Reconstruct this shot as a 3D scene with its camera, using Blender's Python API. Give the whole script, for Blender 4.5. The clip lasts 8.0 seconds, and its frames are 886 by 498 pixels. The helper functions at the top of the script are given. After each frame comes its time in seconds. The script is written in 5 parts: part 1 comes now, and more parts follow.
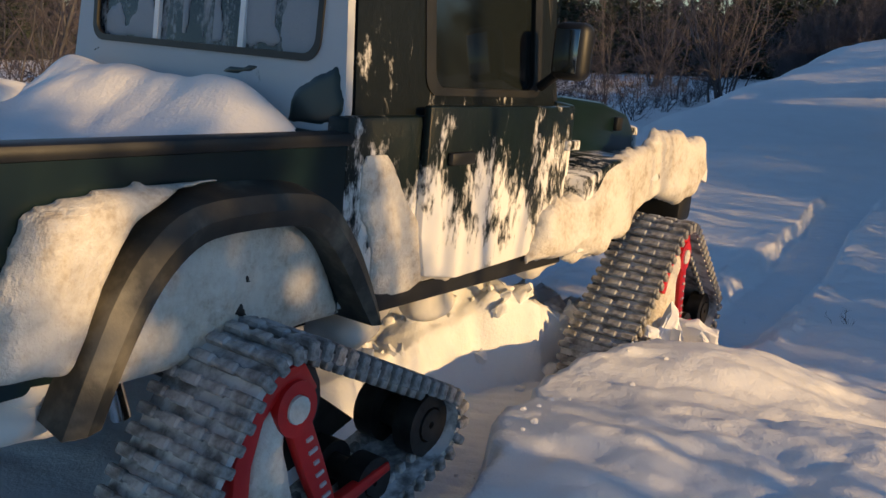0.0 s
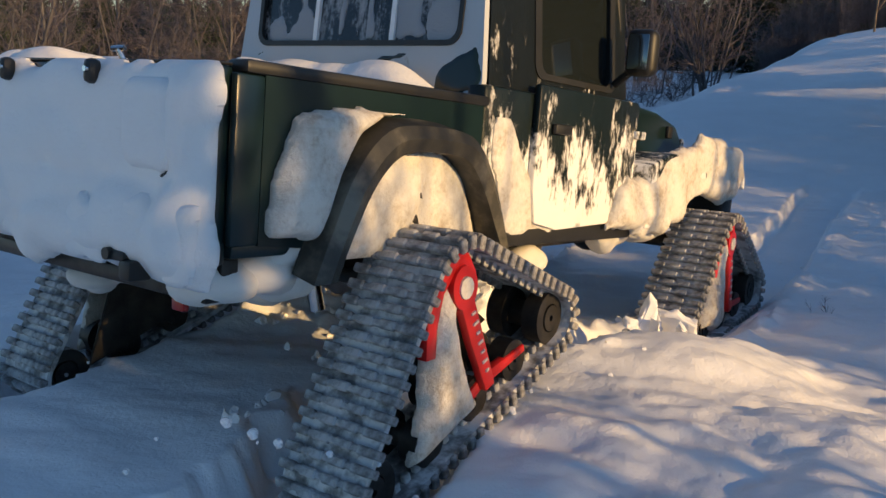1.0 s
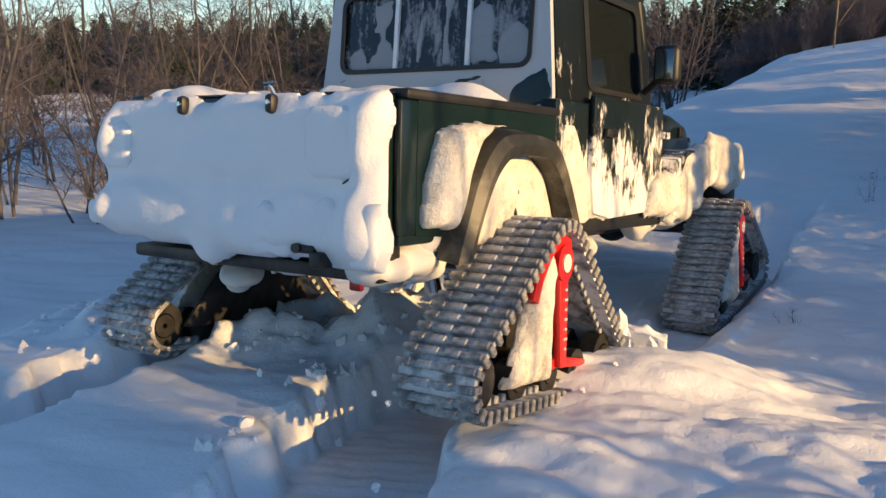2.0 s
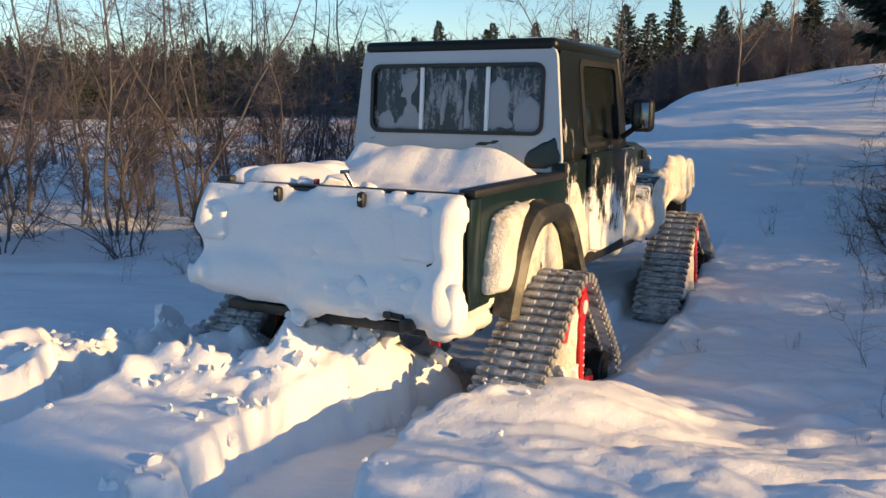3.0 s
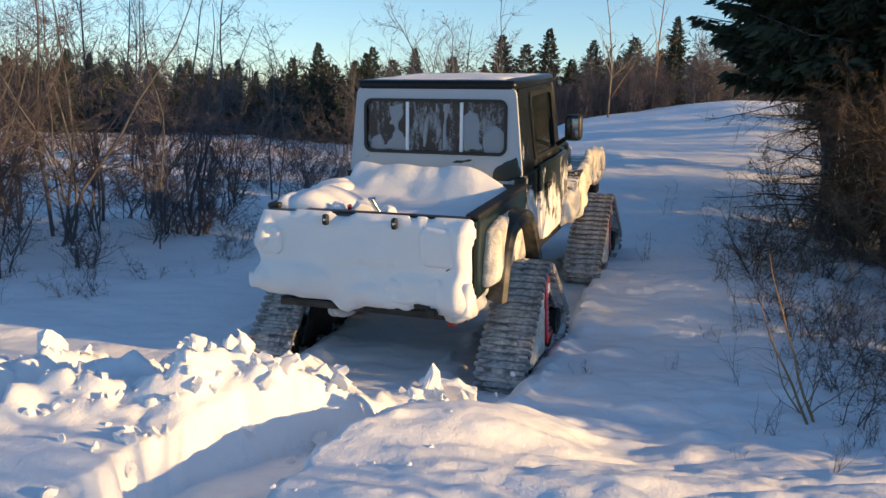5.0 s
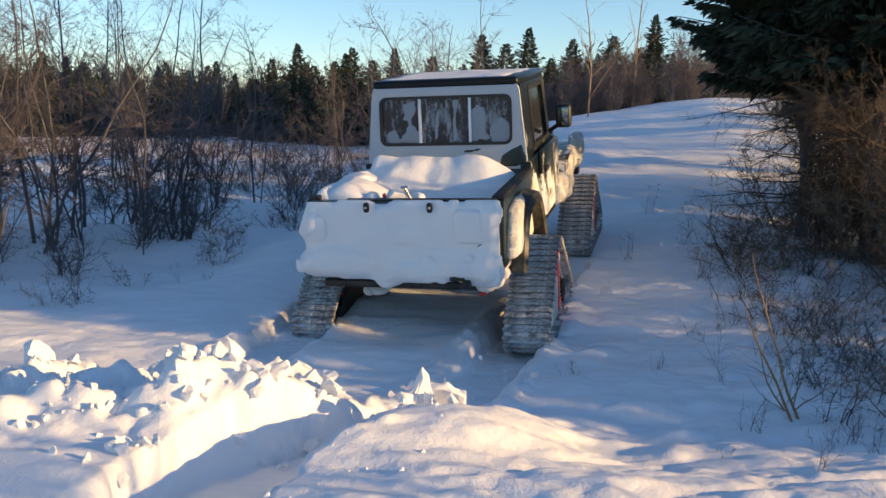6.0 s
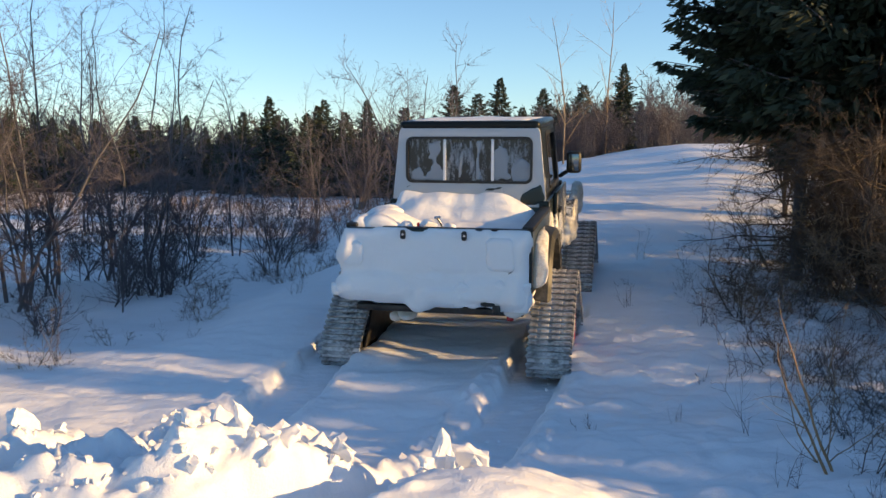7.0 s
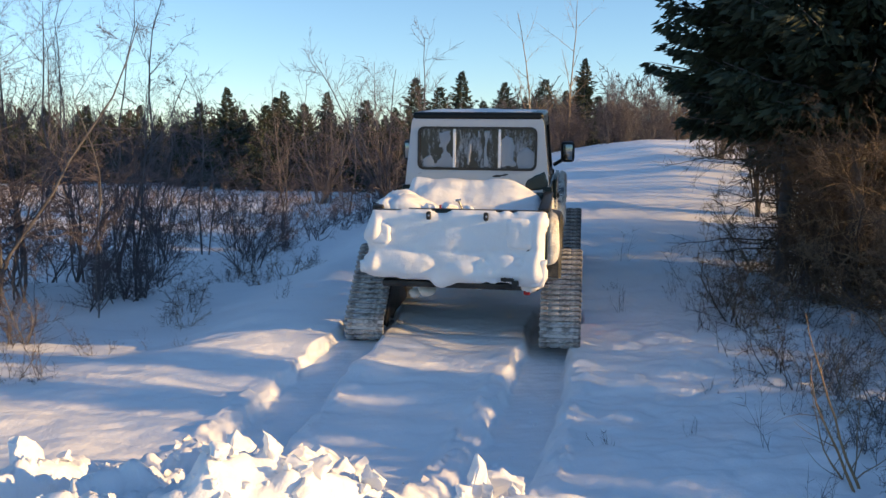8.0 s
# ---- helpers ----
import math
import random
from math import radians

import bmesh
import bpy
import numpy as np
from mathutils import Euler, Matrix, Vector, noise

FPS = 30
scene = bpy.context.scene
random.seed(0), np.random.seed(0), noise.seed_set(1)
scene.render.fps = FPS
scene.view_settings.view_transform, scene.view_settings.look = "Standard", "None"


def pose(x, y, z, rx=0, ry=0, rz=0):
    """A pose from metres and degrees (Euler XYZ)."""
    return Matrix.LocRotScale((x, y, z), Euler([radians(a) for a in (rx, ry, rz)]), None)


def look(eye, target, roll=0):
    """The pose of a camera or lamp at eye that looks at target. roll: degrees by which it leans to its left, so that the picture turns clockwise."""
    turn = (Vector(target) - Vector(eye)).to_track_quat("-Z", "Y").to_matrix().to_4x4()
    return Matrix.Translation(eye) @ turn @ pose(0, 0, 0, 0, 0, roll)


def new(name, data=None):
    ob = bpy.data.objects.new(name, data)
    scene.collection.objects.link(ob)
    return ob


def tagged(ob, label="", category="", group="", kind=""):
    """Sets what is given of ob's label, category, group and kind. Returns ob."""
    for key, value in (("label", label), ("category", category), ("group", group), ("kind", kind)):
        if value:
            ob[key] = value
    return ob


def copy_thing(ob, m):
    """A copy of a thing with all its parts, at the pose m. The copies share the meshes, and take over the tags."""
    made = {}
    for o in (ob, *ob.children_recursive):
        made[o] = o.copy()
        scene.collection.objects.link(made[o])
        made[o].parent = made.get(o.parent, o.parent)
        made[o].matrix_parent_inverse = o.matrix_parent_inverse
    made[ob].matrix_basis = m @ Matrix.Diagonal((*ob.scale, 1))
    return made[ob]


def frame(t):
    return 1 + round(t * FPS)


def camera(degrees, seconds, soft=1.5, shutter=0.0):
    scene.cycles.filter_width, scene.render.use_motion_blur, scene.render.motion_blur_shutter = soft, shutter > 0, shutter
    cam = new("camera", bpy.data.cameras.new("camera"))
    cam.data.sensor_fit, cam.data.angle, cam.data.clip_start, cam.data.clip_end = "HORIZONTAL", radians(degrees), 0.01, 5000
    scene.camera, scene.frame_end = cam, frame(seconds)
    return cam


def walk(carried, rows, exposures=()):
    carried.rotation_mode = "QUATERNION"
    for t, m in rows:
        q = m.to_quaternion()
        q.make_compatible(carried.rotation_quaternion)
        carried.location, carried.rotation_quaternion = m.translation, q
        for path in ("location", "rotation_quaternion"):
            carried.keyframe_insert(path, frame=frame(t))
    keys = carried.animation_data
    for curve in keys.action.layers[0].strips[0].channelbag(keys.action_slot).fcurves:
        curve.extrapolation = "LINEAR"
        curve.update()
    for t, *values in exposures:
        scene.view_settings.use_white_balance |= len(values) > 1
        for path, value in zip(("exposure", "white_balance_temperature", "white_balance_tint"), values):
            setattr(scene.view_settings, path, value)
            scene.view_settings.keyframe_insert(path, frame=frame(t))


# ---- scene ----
cam = camera(54.1, 8.0)
PATH = [
    (0, (0.182, 0.308, 1.796), (-0.249, 2.200, 1.312), 1.1),
    (0.5, (0.244, 0.329, 1.793), (-0.194, 2.218, 1.302), -0.2),
    (1, (0.251, 0.302, 1.783), (-0.160, 2.198, 1.297), 0.1),
    (1.2, (0.267, 0.300, 1.785), (-0.133, 2.202, 1.314), -0.5),
    (2.3, (0.283, 0.270, 1.785), (-0.042, 2.198, 1.366), -0.8),
    (2.5, (0.289, 0.267, 1.790), (0.001, 2.205, 1.387), -0.5),
    (3, (0.308, 0.250, 1.804), (0.134, 2.208, 1.434), 0.1),
    (3.5, (0.325, 0.253, 1.804), (0.252, 2.221, 1.452), 0.3),
    (4, (0.296, 0.233, 1.815), (0.294, 2.205, 1.482), 1.0),
    (4.5, (0.218, 0.207, 1.815), (0.283, 2.181, 1.500), 1.8),
    (6, (0.124, 0.164, 1.861), (0.278, 2.133, 1.547), 1.4),
    (6.5, (0.107, 0.374, 1.860), (0.274, 2.352, 1.612), 1.0),
    (7, (-0.107, 0.465, 1.821), (0.115, 2.442, 1.622), 0.5),
    (7.5, (-0.442, 0.597, 1.869), (-0.146, 2.563, 1.647), 0.5),
    (8, (-0.497, 0.734, 1.934), (-0.167, 2.695, 1.716), 0.9),
]
walk(cam, [(t, look(eye, target, roll)) for t, eye, target, roll in PATH],
     exposures=[(0, 0.14), (1.0, 0.34), (2.4, 0.68), (3.2, 0.68), (6.5, 0.82), (8.0, 0.91)])

# ---- light ----
SUN_AZ, SUN_EL = 111.0, 12.0          # degrees, clockwise from +y; above the horizon
world = bpy.data.worlds.new("winter_sky")
scene.world = world
world.use_nodes = True
wn, wl = world.node_tree.nodes, world.node_tree.links
wn.clear()
w_out = wn.new("ShaderNodeOutputWorld")
w_bg = wn.new("ShaderNodeBackground")
w_sky = wn.new("ShaderNodeTexSky")
w_sky.sky_type = "NISHITA"
w_sky.sun_disc = False
w_sky.sun_elevation = radians(SUN_EL)
w_sky.sun_rotation = radians(SUN_AZ)
w_sky.altitude = 700
w_sky.air_density = 1.0
w_sky.dust_density = 0.07
w_sky.ozone_density = 3.1
w_bg.inputs["Strength"].default_value = 0.125
wl.new(w_sky.outputs[0], w_bg.inputs["Color"])
wl.new(w_bg.outputs[0], w_out.inputs["Surface"])

sun_data = bpy.data.lights.new("sun", "SUN")
sun_data.energy = 4.5
sun_data.angle = radians(0.6)
sun_data.color = (1.0, 0.63, 0.26)
sun = new("sun", sun_data)
sa, se = radians(SUN_AZ), radians(SUN_EL)
sun_way = Vector((math.sin(sa) * math.cos(se), math.cos(sa) * math.cos(se), math.sin(se)))
sun.matrix_world = look(sun_way * 60, (0, 0, 0))


# ---- materials ----
def material(name, base, rough=0.6, metal=0.0):
    m = bpy.data.materials.new(name)
    m.use_nodes = True
    nt = m.node_tree
    b = nt.nodes["Principled BSDF"]
    b.inputs["Base Color"].default_value = (*base, 1)
    b.inputs["Roughness"].default_value = rough
    b.inputs["Metallic"].default_value = metal
    return m, nt, b


def noise_node(nt, scale, detail=4.0, rough=0.55, stretch=None, coords="Object"):
    n = nt.nodes.new("ShaderNodeTexNoise")
    n.inputs["Scale"].default_value = scale
    n.inputs["Detail"].default_value = detail
    n.inputs["Roughness"].default_value = rough
    c = nt.nodes.new("ShaderNodeTexCoord")
    if stretch:
        mp = nt.nodes.new("ShaderNodeMapping")
        mp.inputs["Scale"].default_value = stretch
        nt.links.new(c.outputs[coords], mp.inputs["Vector"])
        nt.links.new(mp.outputs[0], n.inputs["Vector"])
    else:
        nt.links.new(c.outputs[coords], n.inputs["Vector"])
    return n.outputs["Fac"]


def ramp(nt, fac, stops):
    r = nt.nodes.new("ShaderNodeValToRGB")
    els = r.color_ramp.elements
    while len(els) < len(stops):
        els.new(0.5)
    for e, (p, c) in zip(els, stops):
        e.position, e.color = p, (*c, 1)
    nt.links.new(fac, r.inputs["Fac"])
    return r.outputs["Color"]


def bump(nt, b, height, strength, dist):
    n = nt.nodes.new("ShaderNodeBump")
    n.inputs["Strength"].default_value = strength
    n.inputs["Distance"].default_value = dist
    nt.links.new(height, n.inputs["Height"])
    nt.links.new(n.outputs[0], b.inputs["Normal"])


def calc(nt, op, a, b, c=None):
    n = nt.nodes.new("ShaderNodeMath")
    n.operation = op
    for i, v in enumerate((a, b, c)):
        if v is None:
            continue
        if isinstance(v, (int, float)):
            n.inputs[i].default_value = v
        else:
            nt.links.new(v, n.inputs[i])
    return n.outputs[0]


def grained(name, stops, scale=6.0, rough=0.6, metal=0.0, fine=60.0, strength=0.3, dist=0.004, stretch=None):
    """A material whose colour wanders between stops at one scale and whose relief follows a finer one."""
    m, nt, b = material(name, stops[0][1], rough, metal)
    f = noise_node(nt, scale, 5, 0.6, stretch)
    nt.links.new(ramp(nt, f, stops), b.inputs["Base Color"])
    bump(nt, b, noise_node(nt, fine, 4, 0.6, stretch), strength, dist)
    return m


def snow_material(name, tint=(0.86, 0.87, 0.89), strength=0.35, dist=0.01, scale=22.0):
    m, nt, b = material(name, tint, 0.62)
    f = noise_node(nt, 2.5, 5, 0.6)
    dark = tuple(v * 0.95 for v in tint)
    nt.links.new(ramp(nt, f, [(0.3, dark), (0.7, tint)]), b.inputs["Base Color"])
    h = calc(nt, "MULTIPLY_ADD", noise_node(nt, scale * 6, 3, 0.6), 0.3, noise_node(nt, scale, 5, 0.6))
    bump(nt, b, h, strength, dist)
    b.inputs["Subsurface Weight"].default_value = 0.0
    b.inputs["Specular IOR Level"].default_value = 0.25
    return m


def caked_paint(name, paint, cover, streak=(1, 2.2, 0.7), z_mid=1.2, z_gain=0.5, crust=(0.84, 0.83, 0.80)):
    """Dark paint with frozen snow stuck to it, thicker towards the sill."""
    m, nt, b = material(name, paint, 0.35)
    c = nt.nodes.new("ShaderNodeTexCoord")
    sep = nt.nodes.new("ShaderNodeSeparateXYZ")
    nt.links.new(c.outputs["Object"], sep.inputs[0])
    big = noise_node(nt, 3.2, 3, 0.5, streak)
    fine = noise_node(nt, 15, 7, 0.76, (1, 1.7, 0.7))
    low = calc(nt, "MULTIPLY", calc(nt, "SUBTRACT", z_mid, sep.outputs["Z"]), z_gain)
    s = calc(nt, "ADD", calc(nt, "MULTIPLY_ADD", fine, 1.1, big), low)
    mask_c = ramp(nt, calc(nt, "MULTIPLY", s, 0.5), [(0.515 - cover / 2, (0, 0, 0)), (0.545 - cover / 2, (0.45, 0.45, 0.45)), (0.585 - cover / 2, (1, 1, 1))])
    mix = nt.nodes.new("ShaderNodeMix")
    mix.data_type = "RGBA"
    nt.links.new(mask_c, mix.inputs["Factor"])
    grime = ramp(nt, noise_node(nt, 40, 4, 0.7), [(0.4, paint), (0.75, tuple(0.8 * p + 0.006 for p in paint))])
    nt.links.new(grime, mix.inputs[6])
    mix.inputs[7].default_value = (*crust, 1)
    nt.links.new(mix.outputs[2], b.inputs["Base Color"])
    rr = calc(nt, "MULTIPLY_ADD", mask_c, 0.35, 0.3)
    nt.links.new(rr, b.inputs["Roughness"])
    h = calc(nt, "ADD", calc(nt, "MULTIPLY", mask_c, 0.8), calc(nt, "MULTIPLY", fine, 0.4))
    bump(nt, b, h, 0.6, 0.012)
    b.inputs["Specular IOR Level"].default_value = 0.22
    return m


SNOW = snow_material("trail_snow", (0.86, 0.87, 0.89), 0.55, 0.016, 15.0)
DRIFT = snow_material("packed_snow", (0.83, 0.83, 0.83), 0.5, 0.016, 11.0)
CHUNK = snow_material("broken_snow", (0.87, 0.87, 0.88), 0.5, 0.012, 14.0)
def crust_material(name, clean, grimy, strength, dist, scale):
    """Frozen snow thrown up by the tracks, grimy in patches."""
    m, nt, b = material(name, clean, 0.6)
    f = calc(nt, "MULTIPLY_ADD", noise_node(nt, 34, 4, 0.7), 0.45, calc(nt, "MULTIPLY", noise_node(nt, 5, 5, 0.65), 0.7))
    mid = tuple(0.35 * p + 0.65 * q for p, q in zip(grimy, clean))
    nt.links.new(ramp(nt, f, [(0.42, grimy), (0.54, mid), (0.66, clean)]), b.inputs["Base Color"])
    bump(nt, b, calc(nt, "MULTIPLY_ADD", noise_node(nt, scale * 5, 4, 0.7), 0.4, noise_node(nt, scale, 5, 0.65)), strength, dist)
    b.inputs["Specular IOR Level"].default_value = 0.2
    return m


CRUST = crust_material("grimy_snow_crust", (0.80, 0.77, 0.70), (0.50, 0.43, 0.34), 0.8, 0.025, 12.0)
DIRTY_SNOW = snow_material("wheel_well_snow", (0.72, 0.70, 0.66), 0.4, 0.012, 8.0)
GREEN = (0.006, 0.013, 0.014)
PAINT = grained("dark_green_paint", [(0.35, (0.005, 0.015, 0.016)), (0.7, (0.008, 0.022, 0.023))], 3.0, 0.28, 0.0, 90, 0.05, 0.002)
CAKED = caked_paint("snow_caked_green_paint", GREEN, 0.05, (1, 2.3, 1.3), 1.18, 0.75)
CAKED_LOW = caked_paint("heavily_caked_paint", GREEN, 0.16)
CAKED_TOP = caked_paint("frosted_cab_paint", (0.007, 0.010, 0.011), -0.14, (1, 2, 0.7), 1.5, 0.35)
FROST_REAR = caked_paint("frosted_cab_back", (0.015, 0.018, 0.02), 0.52, (1.2, 1, 1), 2.2, -0.30, (0.47, 0.50, 0.53))
PLASTIC = grained("black_plastic", [(0.3, (0.008, 0.009, 0.009)), (0.75, (0.018, 0.018, 0.017))], 5.0, 0.5, 0.0, 120, 0.2, 0.002)
FLARE = grained("dusted_black_plastic", [(0.36, (0.012, 0.013, 0.012)), (0.52, (0.035, 0.034, 0.028)), (0.70, (0.17, 0.155, 0.12))], 4.0, 0.55, 0.0, 110, 0.3, 0.003)
RUBBER = grained("track_rubber", [(0.28, (0.05, 0.049, 0.048)), (0.43, (0.26, 0.255, 0.25)), (0.57, (0.68, 0.68, 0.68))], 10.0, 0.75, 0.0, 70, 0.5, 0.006)
LUG = grained("lug_rubber", [(0.28, (0.04, 0.039, 0.037)), (0.44, (0.20, 0.195, 0.19)), (0.62, (0.48, 0.48, 0.48))], 13.0, 0.7, 0.0, 80, 0.5, 0.005)
RED = grained("red_enamel", [(0.3, (0.50, 0.012, 0.012)), (0.7, (0.62, 0.02, 0.018))], 8.0, 0.35, 0.0, 120, 0.08, 0.001)
STEEL = grained("dark_steel", [(0.3, (0.02, 0.02, 0.02)), (0.7, (0.07, 0.065, 0.06))], 9.0, 0.5, 0.6, 80, 0.2, 0.002)
CHROME = grained("bare_metal", [(0.3, (0.5, 0.5, 0.5)), (0.7, (0.65, 0.65, 0.65))], 9.0, 0.25, 1.0, 80, 0.05, 0.001)
WHITE_MARK = material("white_marking", (0.55, 0.50, 0.50), 0.5)[0]
LAMP_RED = grained("red_lamp_lens", [(0.3, (0.20, 0.01, 0.01)), (0.7, (0.3, 0.015, 0.012))], 9.0, 0.2)
INTERIOR = material("cab_interior", (0.012, 0.012, 0.013), 0.8)[0]
BARK = grained("grey_brown_bark", [(0.3, (0.052, 0.050, 0.054)), (0.7, (0.165, 0.155, 0.16))], 4.0, 0.85, 0.0, 40, 0.4, 0.006, (1, 1, 0.4))
TWIG = grained("reddish_twigs", [(0.3, (0.062, 0.055, 0.064)), (0.7, (0.145, 0.124, 0.138))], 1.2, 0.8, 0.0, 40, 0.2, 0.003)
DARK_TWIG = grained("dark_twigs", [(0.3, (0.05, 0.038, 0.03)), (0.7, (0.14, 0.10, 0.072))], 1.2, 0.8, 0.0, 40, 0.2, 0.003)
STRAW = grained("dry_straw", [(0.3, (0.22, 0.14, 0.07)), (0.7, (0.36, 0.24, 0.13))], 3.0, 0.85, 0.0, 40, 0.2, 0.003)
NEEDLE = grained("spruce_needles", [(0.3, (0.016, 0.028, 0.018)), (0.7, (0.042, 0.060, 0.032))], 2.0, 0.75, 0.0, 40, 0.3, 0.01)
# sunlight painted into the twig colour; the birches use it as pale bark
PALE_TWIG = grained("pale_sunlit_twigs", [(0.3, (0.10, 0.075, 0.05)), (0.7, (0.36, 0.27, 0.18))], 1.2, 0.75, 0.0, 40, 0.2, 0.003)
FAR_TWIG = grained("far_bare_crowns", [(0.3, (0.034, 0.035, 0.044)), (0.7, (0.068, 0.064, 0.075))], 0.3, 0.9, 0.0, 10, 0.1, 0.01)


RIME = snow_material("window_rime", (0.31, 0.33, 0.36), 0.8, 0.006, 40.0)


def glass_material():
    m, nt, b = material("frosted_window", (0.03, 0.04, 0.045), 0.12)
    f = noise_node(nt, 5.0, 4, 0.65, (2.6, 1, 0.8))
    g = noise_node(nt, 60, 4, 0.7)
    s = calc(nt, "MULTIPLY_ADD", g, 0.35, f)
    mask_c = ramp(nt, s, [(0.66, (0, 0, 0)), (0.86, (1, 1, 1))])
    mix = nt.nodes.new("ShaderNodeMix")
    mix.data_type = "RGBA"
    nt.links.new(mask_c, mix.inputs["Factor"])
    mix.inputs[6].default_value = (0.012, 0.016, 0.02, 1)
    mix.inputs[7].default_value = (0.30, 0.32, 0.35, 1)
    nt.links.new(mix.outputs[2], b.inputs["Base Color"])
    nt.links.new(calc(nt, "MULTIPLY_ADD", mask_c, 0.6, 0.1), b.inputs["Roughness"])
    bump(nt, b, g, 0.3, 0.003)
    return m


GLASS = glass_material()
MIRROR = material("mirror_glass", (0.22, 0.25, 0.26), 0.12, 1.0)[0]
DARK_GLASS = material("dark_side_glass", (0.012, 0.016, 0.017), 0.06)[0]


# ---- mesh helpers ----
def mesh_from(name, verts, faces, mat, smooth=False):
    me = bpy.data.meshes.new(name)
    me.from_pydata(verts, [], faces)
    me.materials.append(mat)
    if smooth:
        me.shade_smooth()
    return me


def part(name, bm, mat, parent=None, label="", smooth=True):
    """Links a bmesh as one mesh object under a thing or a part."""
    me = bpy.data.meshes.new(name)
    bmesh.ops.recalc_face_normals(bm, faces=bm.faces)
    bm.to_mesh(me)
    bm.free()
    me.materials.append(mat)
    if smooth:
        me.shade_smooth()
        me.set_sharp_from_angle(angle=radians(38))
    ob = new(name, me)
    ob.parent = parent
    return tagged(ob, label)


def box_bm(x0, x1, y0, y1, z0, z1, bevel=0.0, segs=2, bm=None):
    own = bmesh.new()
    bmesh.ops.create_cube(own, size=1)
    for v in own.verts:
        v.co = ((x0 + x1) / 2 + v.co.x * (x1 - x0), (y0 + y1) / 2 + v.co.y * (y1 - y0), (z0 + z1) / 2 + v.co.z * (z1 - z0))
    if bevel:
        bmesh.ops.bevel(own, geom=own.edges[:], offset=bevel, segments=segs, affect="EDGES", profile=0.5)
    return joined(own, bm)


def joined(own, bm):
    if bm is None:
        return own
    me = bpy.data.meshes.new("join")
    own.to_mesh(me)
    own.free()
    bm.from_mesh(me)
    bpy.data.meshes.remove(me)
    return bm


def prism_bm(poly, axis, a, b, bevel=0.0, bm=None):
    """A polygon of two coordinates pushed along an axis from a to b."""
    own = bmesh.new()
    def place(p, q):
        return {"x": (q, p[0], p[1]), "y": (p[0], q, p[1]), "z": (p[0], p[1], q)}[axis]
    lo = [own.verts.new(place(p, a)) for p in poly]
    hi = [own.verts.new(place(p, b)) for p in poly]
    own.faces.new(lo)
    own.faces.new(hi[::-1])
    for i in range(len(poly)):
        j = (i + 1) % len(poly)
        own.faces.new((lo[i], hi[i], hi[j], lo[j]))
    bmesh.ops.recalc_face_normals(own, faces=own.faces)
    if bevel:
        bmesh.ops.bevel(own, geom=own.edges[:], offset=bevel, segments=2, affect="EDGES", profile=0.5)
    return joined(own, bm)


def rod_bm(p, q, r, sides=10, r2=None, bm=None):
    own = bmesh.new()
    p, q = Vector(p), Vector(q)
    m = Matrix.Translation((p + q) / 2) @ (q - p).to_track_quat("Z", "Y").to_matrix().to_4x4()
    bmesh.ops.create_cone(own, cap_ends=True, segments=sides, radius1=r, radius2=r if r2 is None else r2, depth=(q - p).length, matrix=m)
    return joined(own, bm)


def hashed(ix, iy, seed):
    h = (ix.astype(np.int64) * 374761393 + iy.astype(np.int64) * 668265263 + seed * 974711) & 0x7FFFFFFF
    h = ((h ^ (h >> 13)) * 1274126177) & 0x7FFFFFFF
    return ((h ^ (h >> 16)) & 0xFFFF) / 65535.0


def vnoise(x, y, seed=0):
    """Smooth noise from -1 to 1."""
    x, y = np.asarray(x, float), np.asarray(y, float)
    ix, iy = np.floor(x), np.floor(y)
    fx, fy = x - ix, y - iy
    ix, iy = ix.astype(np.int64) + 100000, iy.astype(np.int64) + 100000
    ux, uy = fx * fx * fx * (fx * (fx * 6 - 15) + 10), fy * fy * fy * (fy * (fy * 6 - 15) + 10)
    a, b = hashed(ix, iy, seed), hashed(ix + 1, iy, seed)
    c, d = hashed(ix, iy + 1, seed), hashed(ix + 1, iy + 1, seed)
    return 2 * ((a * (1 - ux) + b * ux) * (1 - uy) + (c * (1 - ux) + d * ux) * uy) - 1


def fbm(x, y, seed=0, octaves=4):
    v, amp = 0, 1.0
    for k in range(octaves):
        v = v + amp * vnoise(np.asarray(x) * 2 ** k, np.asarray(y) * 2 ** k, seed + k)
        amp *= 0.5
    return v


def step(a, b, v):
    k = np.clip((v - a) / (b - a), 0, 1)
    return k * k * (3 - 2 * k)


# ---- ground ----
TRAIL_Y = [-60, -2, 3.6, 4.3, 5.0, 5.7, 6.6, 7.5, 8.6, 9.4, 12.4, 20, 29, 34, 45, 70, 400]
TRAIL_Z = [0.1, 0.22, 0.27, 0.25, 0.13, 0.0, -0.05, 0.0, 0.12, 0.22, 0.48, 1.15, 1.93, 2.12, 2.0, 1.5, 0.0]
RUT_Y = [-8, 1.0, 2.8, 3.7, 4.9, 5.8, 6.7, 7.9, 8.6, 9.4, 12.4, 13.2]
RUT_Z = [0.1, 0.05, 0.0, 0.0, -0.04, -0.14, -0.17, -0.09, 0.025, 0.13, 0.42, 0.51]
